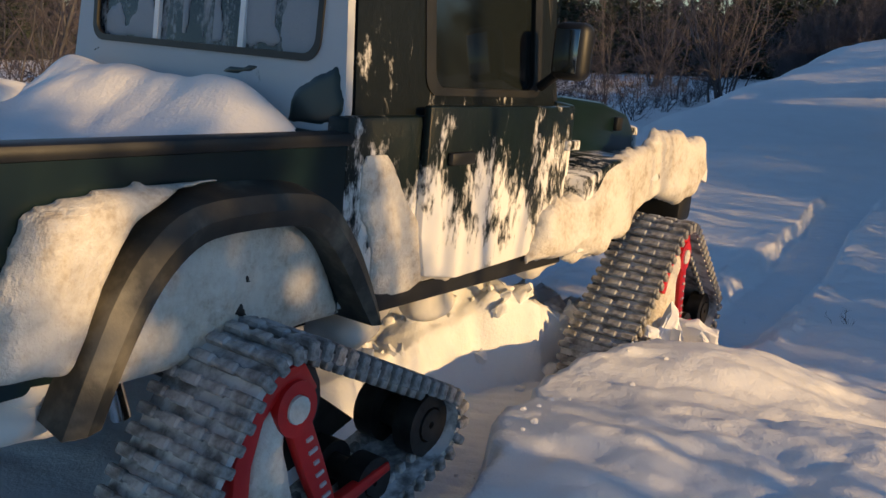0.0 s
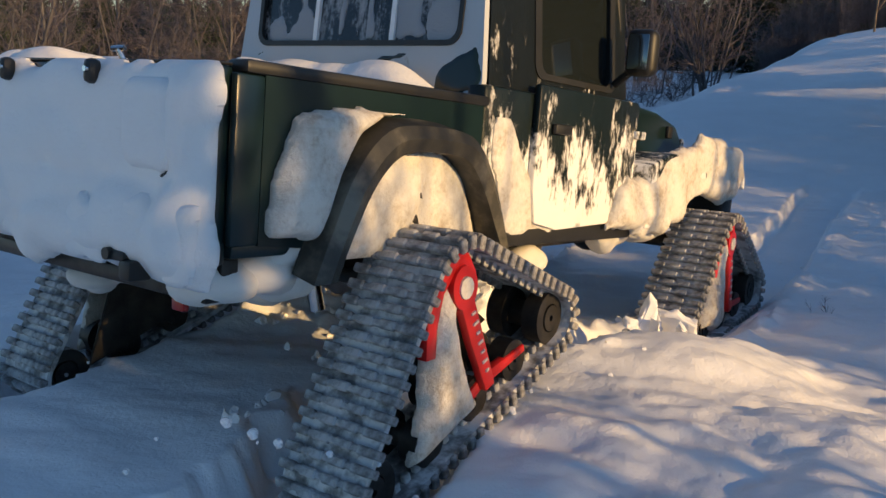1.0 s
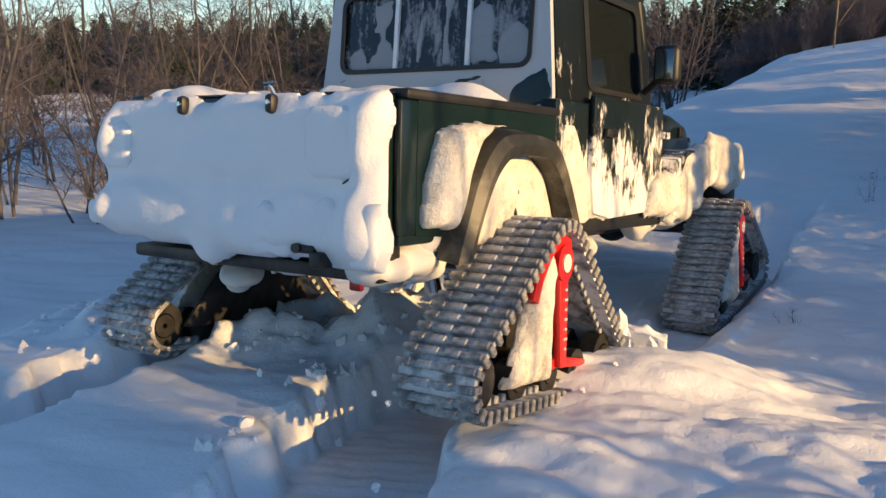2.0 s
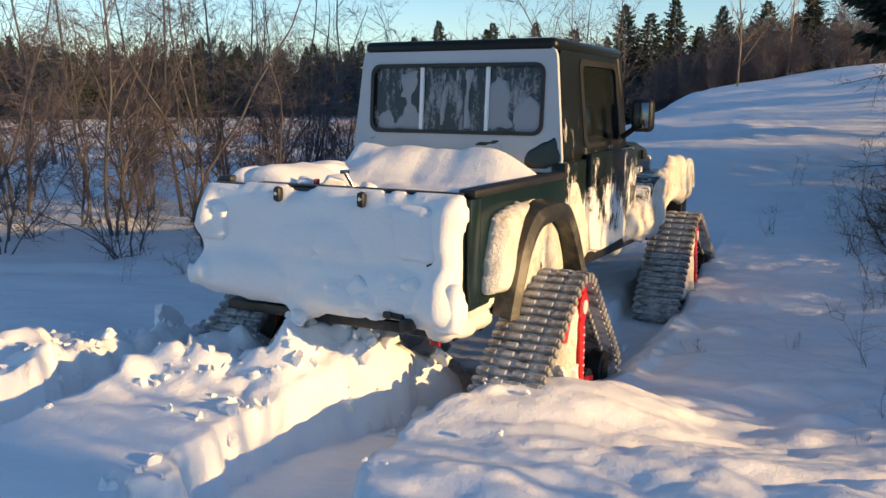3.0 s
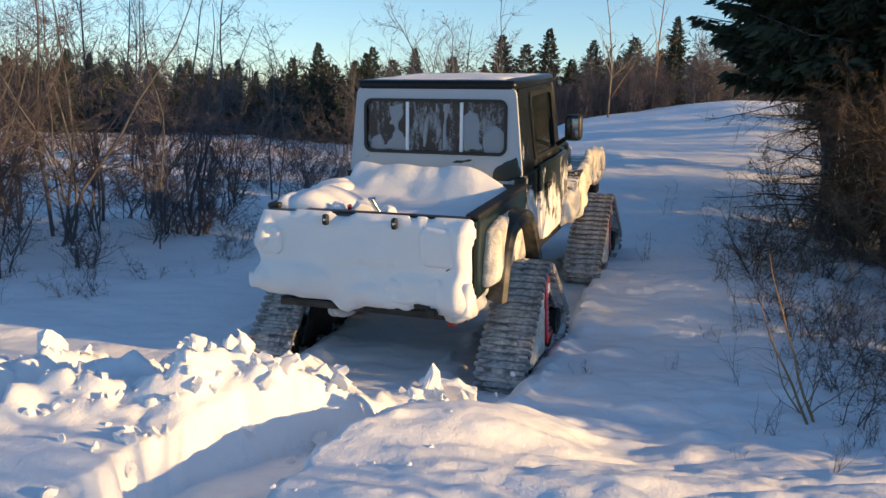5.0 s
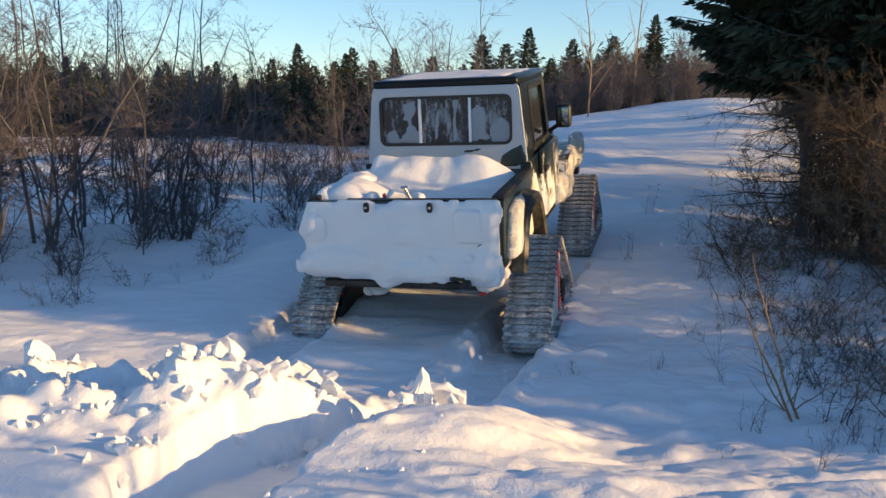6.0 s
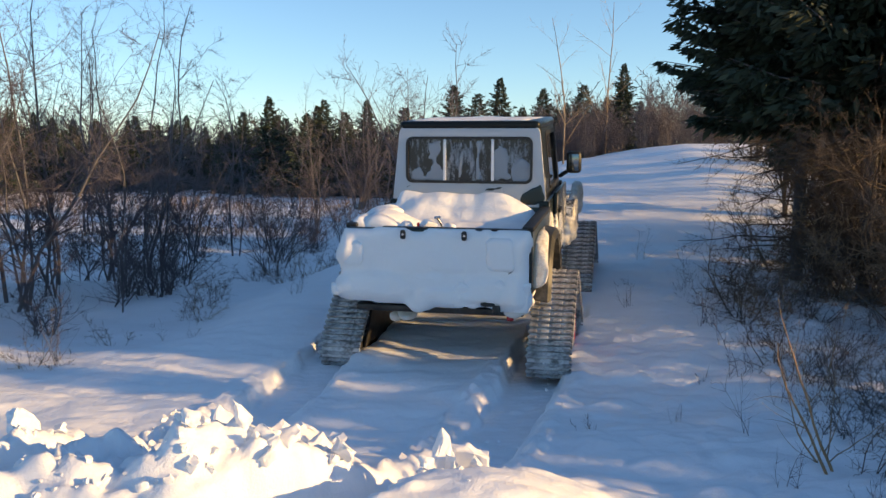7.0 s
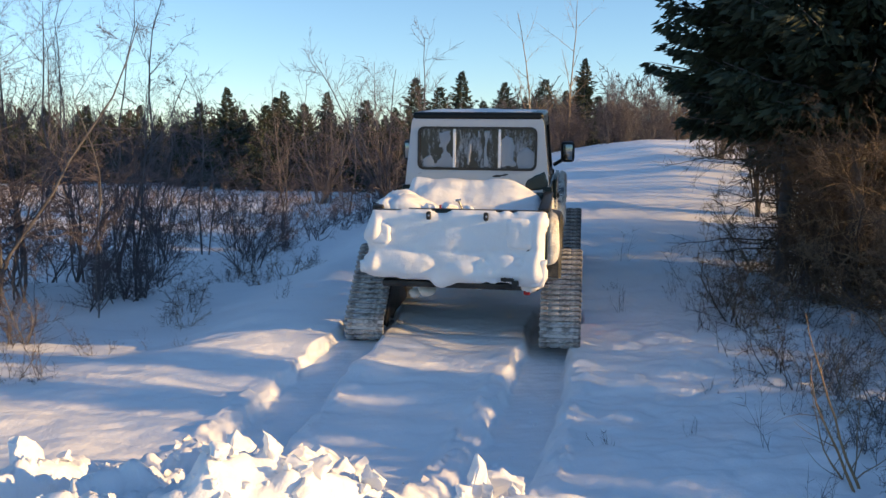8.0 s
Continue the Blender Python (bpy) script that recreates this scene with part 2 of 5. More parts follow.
# middle lines of the two ruts
RIGHT_Y = [-8, 1.6, 2.44, 3.1, 3.6, 4.2, 4.6, 5.0, 5.56, 6.76, 9.45, 12.4]
RIGHT_X = [-6.0, -1.2, -0.92, -0.78, -0.70, -0.50, -0.16, 0.22, 0.60, 1.12, 2.20, 3.2]
LEFT_Y = [-8, 2.8, 4.9, 5.8, 6.6, 8.0, 9.65, 12.4]
LEFT_X = [-8.0, -2.76, -1.75, -1.22, -0.86, -0.36, 0.33, 1.2]
PATH_Y = [-60, 2.8, 9.4, 12.4, 29, 60]
PATH_X = [-30.3, -1.75, 1.26, 2.2, 8.0, 19]


def trail_x(y):
    return np.interp(y, PATH_Y, PATH_X)


def base_height(x, y):
    d = x - trail_x(y)
    z = np.interp(y, TRAIL_Y, TRAIL_Z)
    # smoothed over half a metre
    z = (z + np.interp(y - 0.35, TRAIL_Y, TRAIL_Z) + np.interp(y + 0.35, TRAIL_Y, TRAIL_Z)) / 3
    low = np.minimum(z, 0.02 + 0.0 * y)
    # beyond the dip the trail climbs towards its right edge
    z = z + 0.16 * np.clip(d, -3.2, 3.4) * step(11.0, 27.0, y) * step(60.0, 40.0, y)
    left = step(-3.4 - 0.1 * np.clip(y - 10, 0, 40), -2.0, d)
    z = z * left + low * (1 - left)
    # the bank between road and trail fades out to the right
    fade = step(0.2, 1.7, x + 0.25 * vnoise(x * 1.3, y * 1.3, 41)) * step(6.0, 4.6, y) * step(1.0, 3.0, y)
    z = z - fade * 0.2 * step(3.0, 4.6, y)
    tongue = np.exp(-((y - (4.55 + 0.35 * (x - 0.3))) / 0.28) ** 2) * step(-0.5, 0.2, x) * step(1.7, 0.8, x)
    z = z + 0.07 * tongue
    z = z + 0.055 * fbm(x * 0.45 + 3, y * 0.7, 5, 3) + 0.014 * fbm(x * 1.1, y * 2.6, 9, 3)
    z = z + 0.007 * fbm(x * 4, y * 9, 19, 4)
    # drifted ridges on the bank before the trail
    z = z + 0.014 * np.abs(vnoise(x * 0.9 + 0.5 * y, y * 5.0 + 1.2 * x, 27)) * step(5.4, 4.6, y) * step(-0.6, 0.0, x)
    # rougher crust beside the trail
    z = z + 0.040 * np.abs(fbm(x * 2.0, y * 3.2, 23, 4)) * step(0.9, 1.9, d) * step(16.0, 10.0, y)
    # wind ripples across the open trail
    z = z + 0.015 * vnoise(x * 1.8 + 0.6 * y, y * 4.2, 17) * step(4.5, 6.5, y)
    return z


def rubble(x, y):
    """How broken the snow is: the bank where it was driven through."""
    d = x - trail_x(y)
    a = np.exp(-((d + 0.35) / 0.95) ** 4) * np.exp(-((y - 4.95) / 0.55) ** 2)
    b = step(-4.0, -2.2, x) * step(-0.4, -1.2, x) * np.exp(-((y - (5.15 + 0.02 * x)) / 0.62) ** 2)
    return np.clip(a + b, 0, 1)


def height(x, y):
    z = base_height(x, y)
    r = rubble(x, y)
    # snow shoved up between the tracks, beside the trench
    ridge = np.exp(-((y - (4.66 + 0.22 * (x + 0.5))) / 0.20) ** 2) * step(-1.25, -0.85, x) * step(0.12, -0.12, x)
    z = z + 0.17 * ridge * (0.75 + 0.5 * np.abs(fbm(x * 4.0, y * 4.0, 35, 3)))
    z = z + r * (0.12 + 0.15 * np.abs(fbm(x * 2.3, y * 2.3, 31, 4)) + 0.05 * np.abs(vnoise(x * 8, y * 8, 33)))
    slope = 0.92
    wob = 0.035 * fbm(x * 3.1, y * 3.1, 51, 3) + 0.055 * step(5.6, 4.6, y) * fbm(x * 3.0, y * 5.0, 57, 4)
    floor = np.interp(y, RUT_Y, RUT_Z)
    inside = step(10.0, 9.2, y)
    for line_y, line_x, extra in ((LEFT_Y, LEFT_X, 0.0), (RIGHT_Y, RIGHT_X, 0.10)):
        off = np.abs(x - np.interp(y, line_y, line_x)) * slope + wob
        # the trench through the bank is wider than the track
        off = off - extra * step(4.9, 4.3, y)
        k = step(0.262, 0.205, off) * inside
        tread = floor + 0.004 * np.sin(y * 2 * math.pi / 0.085) + 0.012 * vnoise(x * 9, y * 9, 61)
        z = z * (1 - k) + np.minimum(tread, z - 0.03) * k
        rim = np.exp(-((off - 0.36) / 0.075) ** 2) * inside * step(9.0, 6.5, y)
        z = z + rim * step(3.6, 5.4, y + 0.3 * x) * (0.02 + 0.055 * np.clip(fbm(x * 10, y * 10, 71, 3), 0, 1))
    return z


def ground_z(x, y):
    return float(height(np.array([x]), np.array([y]))[0])


def lines(lo, hi, gap, reach_lo, reach_hi, grow=1.09):
    mid = list(np.arange(lo, hi, gap))
    out, g, v = [], gap, hi
    while v < reach_hi:
        out.append(v)
        g *= grow
        v += g
    pre, g, v = [], gap, lo
    while v > reach_lo:
        g *= grow
        v -= g
        pre.append(v)
    return np.array(pre[::-1] + mid + out)


def build_ground():
    us = lines(-2.9, 4.0, 0.026, -420, 420, 1.07)
    ys = lines(2.2, 9.6, 0.026, -260, 620, 1.045)
    U, Y = np.meshgrid(us, ys)
    X = U + np.interp(Y, [-2.0, 2.8, 9.4, 12.4], [-3.93, -1.75, 1.26, 2.2])
    Z = height(X.ravel(), Y.ravel())
    n, m = len(us), len(ys)
    co = np.column_stack((X.ravel(), Y.ravel(), Z)).astype(np.float32)
    i = np.arange(n * m).reshape(m, n)
    quads = np.stack((i[:-1, :-1], i[:-1, 1:], i[1:, 1:], i[1:, :-1]), -1).reshape(-1, 4).astype(np.int32)
    me = bpy.data.meshes.new("ground")
    me.vertices.add(len(co))
    me.vertices.foreach_set("co", co.ravel())
    me.loops.add(quads.size)
    me.loops.foreach_set("vertex_index", quads.ravel())
    me.polygons.add(len(quads))
    me.polygons.foreach_set("loop_start", np.arange(0, quads.size, 4, dtype=np.int32))
    me.update(calc_edges=True)
    me.validate()
    me.materials.append(SNOW)
    me.shade_smooth()
    return tagged(new("ground", me), "wind-rippled snow cover with two fresh track ruts", "snow", kind="structure")


build_ground()


# ---- the tracked pickup ----
def inside_distance(poly, u, v):
    """Signed distance to a polygon's edge, positive inside."""
    best = np.full(u.shape, 1e9)
    odd = np.zeros(u.shape, bool)
    for (a, b), (c, d) in zip(poly, poly[1:] + poly[:1]):
        ex, ey = c - a, d - b
        k = np.clip(((u - a) * ex + (v - b) * ey) / (ex * ex + ey * ey), 0, 1)
        best = np.minimum(best, np.hypot(u - a - k * ex, v - b - k * ey))
        if d != b:
            odd ^= ((b > v) != (d > v)) & (u < (c - a) * (v - b) / (d - b) + a)
    return np.where(odd, best, -best)


def slab_bm(poly, put, thick, edge=0.09, gap=0.02, rough=0.02, seed=1, extra=None, bite=0.03):
    """A lump of stuck snow: a closed bulging slab over a polygon; put(u, v, t) gives the place t metres off the surface."""
    us, vs = [p[0] for p in poly], [p[1] for p in poly]
    gu, gv = np.arange(min(us) - 0.06, max(us) + 0.06, gap), np.arange(min(vs) - 0.06, max(vs) + 0.06, gap)
    U, V = np.meshgrid(gu, gv)
    d = inside_distance(poly, U, V) + bite * fbm(U * 6 + seed, V * 6, seed, 3)
    k = np.clip(d / edge, 0, 1)
    t = thick * np.sqrt(1 - (1 - k) ** 2) + rough * fbm(U * 5, V * 5, seed + 7, 3) * k
    if extra:
        t = t + extra(U, V) * k
    t = np.maximum(t, 0.002)
    bm = bmesh.new()
    top, low = {}, {}
    solid = d > 0
    cells = [(i, j) for i in range(len(gv) - 1) for j in range(len(gu) - 1) if solid[i, j] and solid[i + 1, j] and solid[i, j + 1] and solid[i + 1, j + 1]]
    have = set(cells)
    def vert(store, i, j, off):
        if (i, j) not in store:
            store[i, j] = bm.verts.new(put(float(U[i, j]), float(V[i, j]), float(off)))
        return store[i, j]
    for i, j in cells:
        ring = [(i, j), (i, j + 1), (i + 1, j + 1), (i + 1, j)]
        bm.faces.new([vert(top, *c, t[c]) for c in ring])
        bm.faces.new([vert(low, *c, -0.012) for c in ring[::-1]])
        for (a, b), other in (((ring[0], ring[1]), (i - 1, j)), ((ring[1], ring[2]), (i, j + 1)), ((ring[2], ring[3]), (i + 1, j)), ((ring[3], ring[0]), (i, j - 1))):
            if other not in have:
                bm.faces.new((vert(top, *b, t[b]), vert(top, *a, t[a]), vert(low, *a, -0.012), vert(low, *b, -0.012)))
    for _ in range(6):
        bmesh.ops.smooth_vert(bm, verts=bm.verts[:], factor=0.5, use_axis_x=True, use_axis_y=True, use_axis_z=True)
    return bm


def ring_bm(outer, inner, off, bm=None):
    """A frame between two loops of as many points, thickened by the vector off."""
    own = bmesh.new()
    off = Vector(off)
    loops = [[own.verts.new(Vector(p) + o) for p in pts] for pts, o in ((outer, Vector()), (inner, Vector()), (inner, off), (outer, off))]
    n = len(outer)
    for a, b in zip(loops, loops[1:] + loops[:1]):
        for i in range(n):
            j = (i + 1) % n
            own.faces.new((a[i], a[j], b[j], b[i]))
    bmesh.ops.recalc_face_normals(own, faces=own.faces)
    return joined(own, bm)


def rounded(u0, u1, v0, v1, r, n=5):
    pts = []
    for cu, cv, a0 in ((u1 - r, v1 - r, 0), (u0 + r, v1 - r, 90), (u0 + r, v0 + r, 180), (u1 - r, v0 + r, 270)):
        for k in range(n + 1):
            a = radians(a0 + 90 * k / n)
            pts.append((cu + r * math.cos(a), cv + r * math.sin(a)))
    return pts


def eased(line, times=2):
    """Cuts the corners of a line of points, keeping its ends."""
    for _ in range(times):
        cut = [line[0]]
        for (a, b), (c, d) in zip(line, line[1:]):
            cut += [(0.75 * a + 0.25 * c, 0.75 * b + 0.25 * d), (0.25 * a + 0.75 * c, 0.25 * b + 0.75 * d)]
        line = cut + [line[-1]]
    return line


def cab_x(z):
    return 0.775 - max(0.0, z - 1.38) * 0.10


def cab_y(z):
    return 1.35 + max(0.0, z - 1.38) * 0.07


AXLE_R, AXLE_F, AXLE_Z = 0.86, 3.93, 0.66


def belt_loop(steps=240):
    """Points of the belt's outer run round sprocket and rollers, as (y, z), evenly spaced."""
    pts = []
    for cy, cz, r in ((0, 0, 0.20), (0.62, -0.45, 0.125), (-0.62, -0.45, 0.125)):
        pts += [(cy + r * math.cos(k * math.pi / 48), cz + r * math.sin(k * math.pi / 48)) for k in range(96)]
    pts = sorted(set(pts))
    def half(seq):
        out = []
        for p in seq:
            while len(out) > 1 and (out[-1][0] - out[-2][0]) * (p[1] - out[-2][1]) - (out[-1][1] - out[-2][1]) * (p[0] - out[-2][0]) <= 0:
                out.pop()
            out.append(p)
        return out[:-1]
    hull = np.array(half(pts) + half(pts[::-1]))
    closed = np.vstack((hull, hull[:1]))
    along = np.concatenate(([0], np.cumsum(np.hypot(*np.diff(closed, axis=0).T))))
    s = np.linspace(0, along[-1], steps, endpoint=False)
    return np.column_stack((np.interp(s, along, closed[:, 0]), np.interp(s, along, closed[:, 1]))), along[-1]


LOOP, LOOP_LENGTH = belt_loop()
LUGS = 60


def loop_pose(s, x):
    """Where a lug sits s metres along the belt: place and turn about x."""
    n = len(LOOP)
    f = (s / LOOP_LENGTH % 1.0) * n
    i = int(f) % n
    a, b = LOOP[i], LOOP[(i + 1) % n]
    c, d = LOOP[(i - 3) % n], LOOP[(i + 4) % n]
    p = a + (b - a) * (f - int(f))
    return pose(x, p[0], p[1], math.degrees(math.atan2(d[1] - c[1], d[0] - c[0])), 0, 0)


def lug_mesh(side):
    """One cleat: its foot on the belt, z away from it (the belt runs anticlockwise, so outward is -z)."""
    bm = box_bm(-0.19, 0.19, -0.012, 0.012, -0.024, 0.004, 0.005, 1)
    for x in (-0.150, -0.05, 0.05, 0.150):
        box_bm(x - 0.036, x + 0.036, -0.017, 0.017, -0.032, -0.004, 0.006, 1, bm)
    for x in (-0.105, 0.105):
        box_bm(x - 0.014, x + 0.014, -0.016, 0.016, 0.0, 0.055, 0.004, 1, bm)
    box_bm(side * 0.19 - 0.012, side * 0.19 + 0.010, -0.016, 0.016, -0.026, 0.028, 0.005, 1, bm)
    me = bpy.data.meshes.new("tread_lug")
    bm.to_mesh(me)
    bm.free()
    me.materials.append(LUG)
    return me


def disc_bm(x0, x1, r, hole, sides=20, bm=None):
    own = bmesh.new()
    circ = lambda x, q: [(x, q * math.cos(2 * math.pi * k / sides), q * math.sin(2 * math.pi * k / sides)) for k in range(sides)]
    ring_bm(circ(x0, r), circ(x0, hole), (x1 - x0, 0, 0), own)
    return joined(own, bm)


def track_unit(truck, side, y, name):
    """A triangular track: belt with lugs, red frame, sprocket, rollers. Built round its pivot."""
    cx = side * 0.93
    out = side * 0.15
    outer = [(cx - 0.178, p[0], p[1]) for p in LOOP[::2]]
    inner = []
    for k in range(0, len(LOOP), 2):
        t = LOOP[(k + 1) % len(LOOP)] - LOOP[k - 1]
        t = t / np.hypot(*t)
        p = LOOP[k] + np.array((-t[1], t[0])) * 0.024
        inner.append((cx - 0.178, p[0], p[1]))
    unit = part(name, ring_bm(outer, inner, (0.356, 0, 0)), RUBBER, truck, "snow-dusted black rubber track belt")
    unit.location = (0, y, AXLE_Z)
    face = cx + out
    # red frame: arm with marking, hooked top, lower beam and strut
    bm = prism_bm([(-0.045, 0.05), (-0.012, -0.20), (0.035, -0.45), (0.10, -0.45), (0.070, -0.18), (0.04, 0.06)], "x", face - 0.02, face + 0.02, 0.008)
    ring = lambda r: [(face - 0.024, r * 0.9 * math.cos(2 * math.pi * k / 24), 0.03 + r * math.sin(2 * math.pi * k / 24)) for k in range(24)]
    ring_bm(ring(0.085), ring(0.045), (0.05, 0, 0), bm)
    arc = [(-0.27, -0.13), (-0.23, -0.01), (-0.14, 0.10), (-0.02, 0.165), (0.07, 0.14), (0.10, 0.04)]
    low = [(-0.215, -0.15), (-0.18, -0.05), (-0.11, 0.055), (-0.015, 0.108), (0.035, 0.09), (0.05, 0.03)]
    prism_bm(arc + low[::-1], "x", face - 0.035, face + 0.012, 0.006, bm)
    part("red_frame", bm, RED, unit, "red enamelled steel track frame")
    bm = prism_bm([(-0.05, -0.47), (-0.05, -0.425), (0.06, -0.40), (0.38, -0.44), (0.38, -0.475), (0.05, -0.455)], "x", face - side * 0.05, face - side * 0.01, 0.008)
    part("lower_beam", bm, RED, unit)
    for k in range(7):
        z = -0.09 - 0.045 * k
        yy = 0.025 - (z + 0.09) * 0.115
        w = (0.012, 0.017, 0.010, 0.015)[k % 4]
        b = box_bm(face + side * 0.0225 - 0.004, face + side * 0.0225 + 0.004, yy - w, yy + w, z - 0.006, z + 0.005)
        part("marking_bar", b, WHITE_MARK, unit)
    plate = [(-0.52, -0.46), (0.52, -0.46), (0.10, 0.10), (-0.10, 0.10)]
    part("inner_plate", prism_bm(plate, "x", cx - side * 0.165, cx - side * 0.145, 0.006), STEEL, unit)
    # snow packed into the frame
    poly = [(-0.46, -0.52), (-0.28, -0.22), (-0.17, 0.05), (-0.06, 0.13), (0.05, 0.12), (0.07, 0.03), (0.0, -0.1), (0.0, -0.30), (0.04, -0.52)]
    put = lambda u, v, t: (face - side * 0.06 + side * t, u, v)
    part("packed_snow", slab_bm(poly, put, 0.082, 0.07, 0.022, 0.012, 3 + int(y)), CRUST, unit, "snow packed inside the track frame")
    part("hub_snow", rod_bm((face - side * 0.02, 0.0, 0.03), (face + side * 0.034, 0.0, 0.03), 0.042, 12), CRUST, unit)
    spin = []
    bm = disc_bm(cx - 0.10, cx + 0.10, 0.165, 0.10)
    for k in range(6):
        a = k * math.pi / 3
        rod_bm((cx, 0.03 * math.cos(a), 0.03 * math.sin(a)), (cx, 0.12 * math.cos(a), 0.12 * math.sin(a)), 0.018, 6, None, bm)
    rod_bm((cx - 0.14, 0, 0), (cx + 0.14, 0, 0), 0.05, 12, None, bm)
    sprocket = part("sprocket", bm, STEEL, unit)
    spin.append((sprocket, 0.0, 0.0, 0.19))
    for ry, rz, r in ((0.62, -0.45, 0.118), (-0.62, -0.45, 0.118), (0.30, -0.475, 0.088), (0.0, -0.475, 0.088), (-0.30, -0.475, 0.088)):
        bm = disc_bm(cx - 0.13, cx - 0.05, r, r * 0.55)
        disc_bm(cx + 0.05, cx + 0.13, r, r * 0.55, 20, bm)
        disc_bm(cx - 0.135, cx + 0.135, r * 0.5, r * 0.12, 12, bm)
        for k in range(5):
            a = k * 2 * math.pi / 5
            for xx in (cx - 0.09, cx + 0.09):
                rod_bm((xx, r * 0.4 * math.cos(a), r * 0.4 * math.sin(a)), (xx, r * 0.62 * math.cos(a), r * 0.62 * math.sin(a)), 0.012, 5, None, bm)
        w = part("roller_wheel", bm, STEEL, unit)
        w.location = (0, ry, rz)
        spin.append((w, ry, rz, r))
    me = lug_mesh(side)
    lugs = []
    for k in range(LUGS):
        lug = new("tread_lug", me)
        lug.parent = unit
        lugs.append((lug, k * LOOP_LENGTH / LUGS, cx))
    return unit, lugs, spin


def build_truck():
    truck = new("tracked_pickup")
    tagged(truck, "dark green pickup on four rubber tracks, caked with snow", "pickup truck")
    # bed: floor and four walls
    part("bed_floor", box_bm(-0.79, 0.79, 0.02, 1.33, 0.80, 0.86, 0.01), PAINT, truck)
    for s in (1, -1):
        part("bed_side", box_bm(s * 0.76 - 0.03, s * 0.76 + 0.03, 0.02, 1.33, 0.862, 1.365, 0.012), PAINT, truck)
    part("bed_front", box_bm(-0.728, 0.728, 1.27, 1.335, 0.862, 1.40, 0.01), PAINT, truck)
    bm = box_bm(0.715, 0.815, 0.03, 1.36, 1.365, 1.408, 0.015)
    part("bed_rail", bm, PLASTIC, truck)
    bm = box_bm(-0.815, -0.715, 0.03, 1.36, 1.365, 1.408, 0.015)
    part("bed_rail", bm, PLASTIC, truck)
    part("corner_post", box_bm(0.772, 0.806, 0.0, 0.115, 0.84, 1.365, 0.012), PAINT, truck)
    part("tailgate", box_bm(-0.77, 0.77, -0.045, 0.016, 0.78, 1.382, 0.012), PAINT, truck)
    part("tailgate_edge", box_bm(-0.46, 0.76, -0.048, 0.02, 1.384, 1.393, 0.003), PLASTIC, truck)

    # snow stuck on the tailgate, over both lamps
    def lumps(u, v):
        def hill(cu, cv, ru, rv, h):
            q = np.clip(1 - ((u - cu) / ru) ** 2 - ((v - cv) / rv) ** 2, 0, 1)
            return h * np.sqrt(q)
        z = hill(-0.80, 1.22, 0.12, 0.13, 0.07) + hill(0.44, 0.86, 0.20, 0.15, 0.06) + hill(0.73, 0.84, 0.14, 0.20, 0.09) + hill(0.74, 1.22, 0.10, 0.2, 0.05)
        z = z + hill(-0.55, 0.88, 0.34, 0.14, 0.06) + hill(-0.84, 0.90, 0.12, 0.12, 0.05) + hill(0.10, 0.80, 0.26, 0.12, 0.05) + hill(-0.05, 1.02, 0.3, 0.2, 0.03)
        return z - hill(0.0, 1.04, 0.03, 0.02, 0.04) - 0.02 * hill(0.1, 1.02, 0.5, 0.02, 1)
    poly = [(-0.83, 1.40), (0.0, 1.395), (0.80, 1.405), (0.83, 1.3), (0.81, 0.98), (0.83, 0.80), (0.78, 0.68), (0.6, 0.67), (0.45, 0.71), (0.22, 0.70),
            (0.0, 0.72), (-0.13, 0.66), (-0.22, 0.66), (-0.28, 0.72), (-0.72, 0.72), (-0.90, 0.80), (-0.92, 0.92), (-0.85, 1.0), (-0.90, 1.12), (-0.86, 1.25)]
    put = lambda u, v, t: (u, -0.045 - t, v)
    part("tailgate_snow", slab_bm(poly, put, 0.075, 0.10, 0.016, 0.004, 11, lumps, 0.018), DRIFT, truck, "thick white snow crust over the tailgate")
    for x in (-0.26, 0.26):
        bm = box_bm(x - 0.022, x + 0.022, -0.150, -0.10, 1.305, 1.385, 0.018)
        part("tailgate_latch", bm, PLASTIC, truck, "black tailgate latch showing through snow")
        part("latch_pin", rod_bm((x + 0.006, -0.158, 1.35), (x + 0.006, -0.148, 1.35), 0.010), CHROME, truck)
    # snow-covered tail lamps: a pad each
    for cu, cv, ru, rv, seed in ((0.565, 1.19, 0.135, 0.15, 5), (-0.70, 1.17, 0.10, 0.12, 6)):
        poly = rounded(cu - ru, cu + ru, cv - rv, cv + rv, 0.06, 4)
        part("lamp_snow", slab_bm(poly, lambda u, v, t: (u, -0.112 - t, v), 0.042, 0.045, 0.012, 0.006, seed, None, 0.012), DRIFT, truck, "snow pad over a tail lamp")
    # thin dark arc drawn as the shadow line round the right pad's corner
    pts = [(0.575 + 0.125 * math.cos(radians(a)), 1.15 + 0.12 * math.sin(radians(a))) for a in range(-65, 35, 10)]
    bm = bmesh.new()
    for (a, b), (c, d) in zip(pts, pts[1:]):
        rod_bm((a, -0.122, b), (c, -0.122, d), 0.0045, 6, None, bm)
    part("pad_shadow_line", bm, STEEL, truck)
    # slabs of crust frozen over one another near the lower corner
    for poly, seed in (([(0.16, 0.72), (0.13, 0.86), (0.22, 0.97), (0.36, 0.95), (0.42, 0.86), (0.40, 0.73)], 12), ([(0.42, 0.86), (0.44, 0.99), (0.60, 1.02), (0.66, 0.92), (0.58, 0.83)], 13), ([(0.66, 0.70), (0.63, 0.90), (0.70, 1.0), (0.82, 0.98), (0.84, 0.78), (0.78, 0.66)], 14), ([(-0.90, 0.80), (-0.92, 0.93), (-0.76, 0.98), (-0.58, 0.92), (-0.60, 0.76)], 15)):
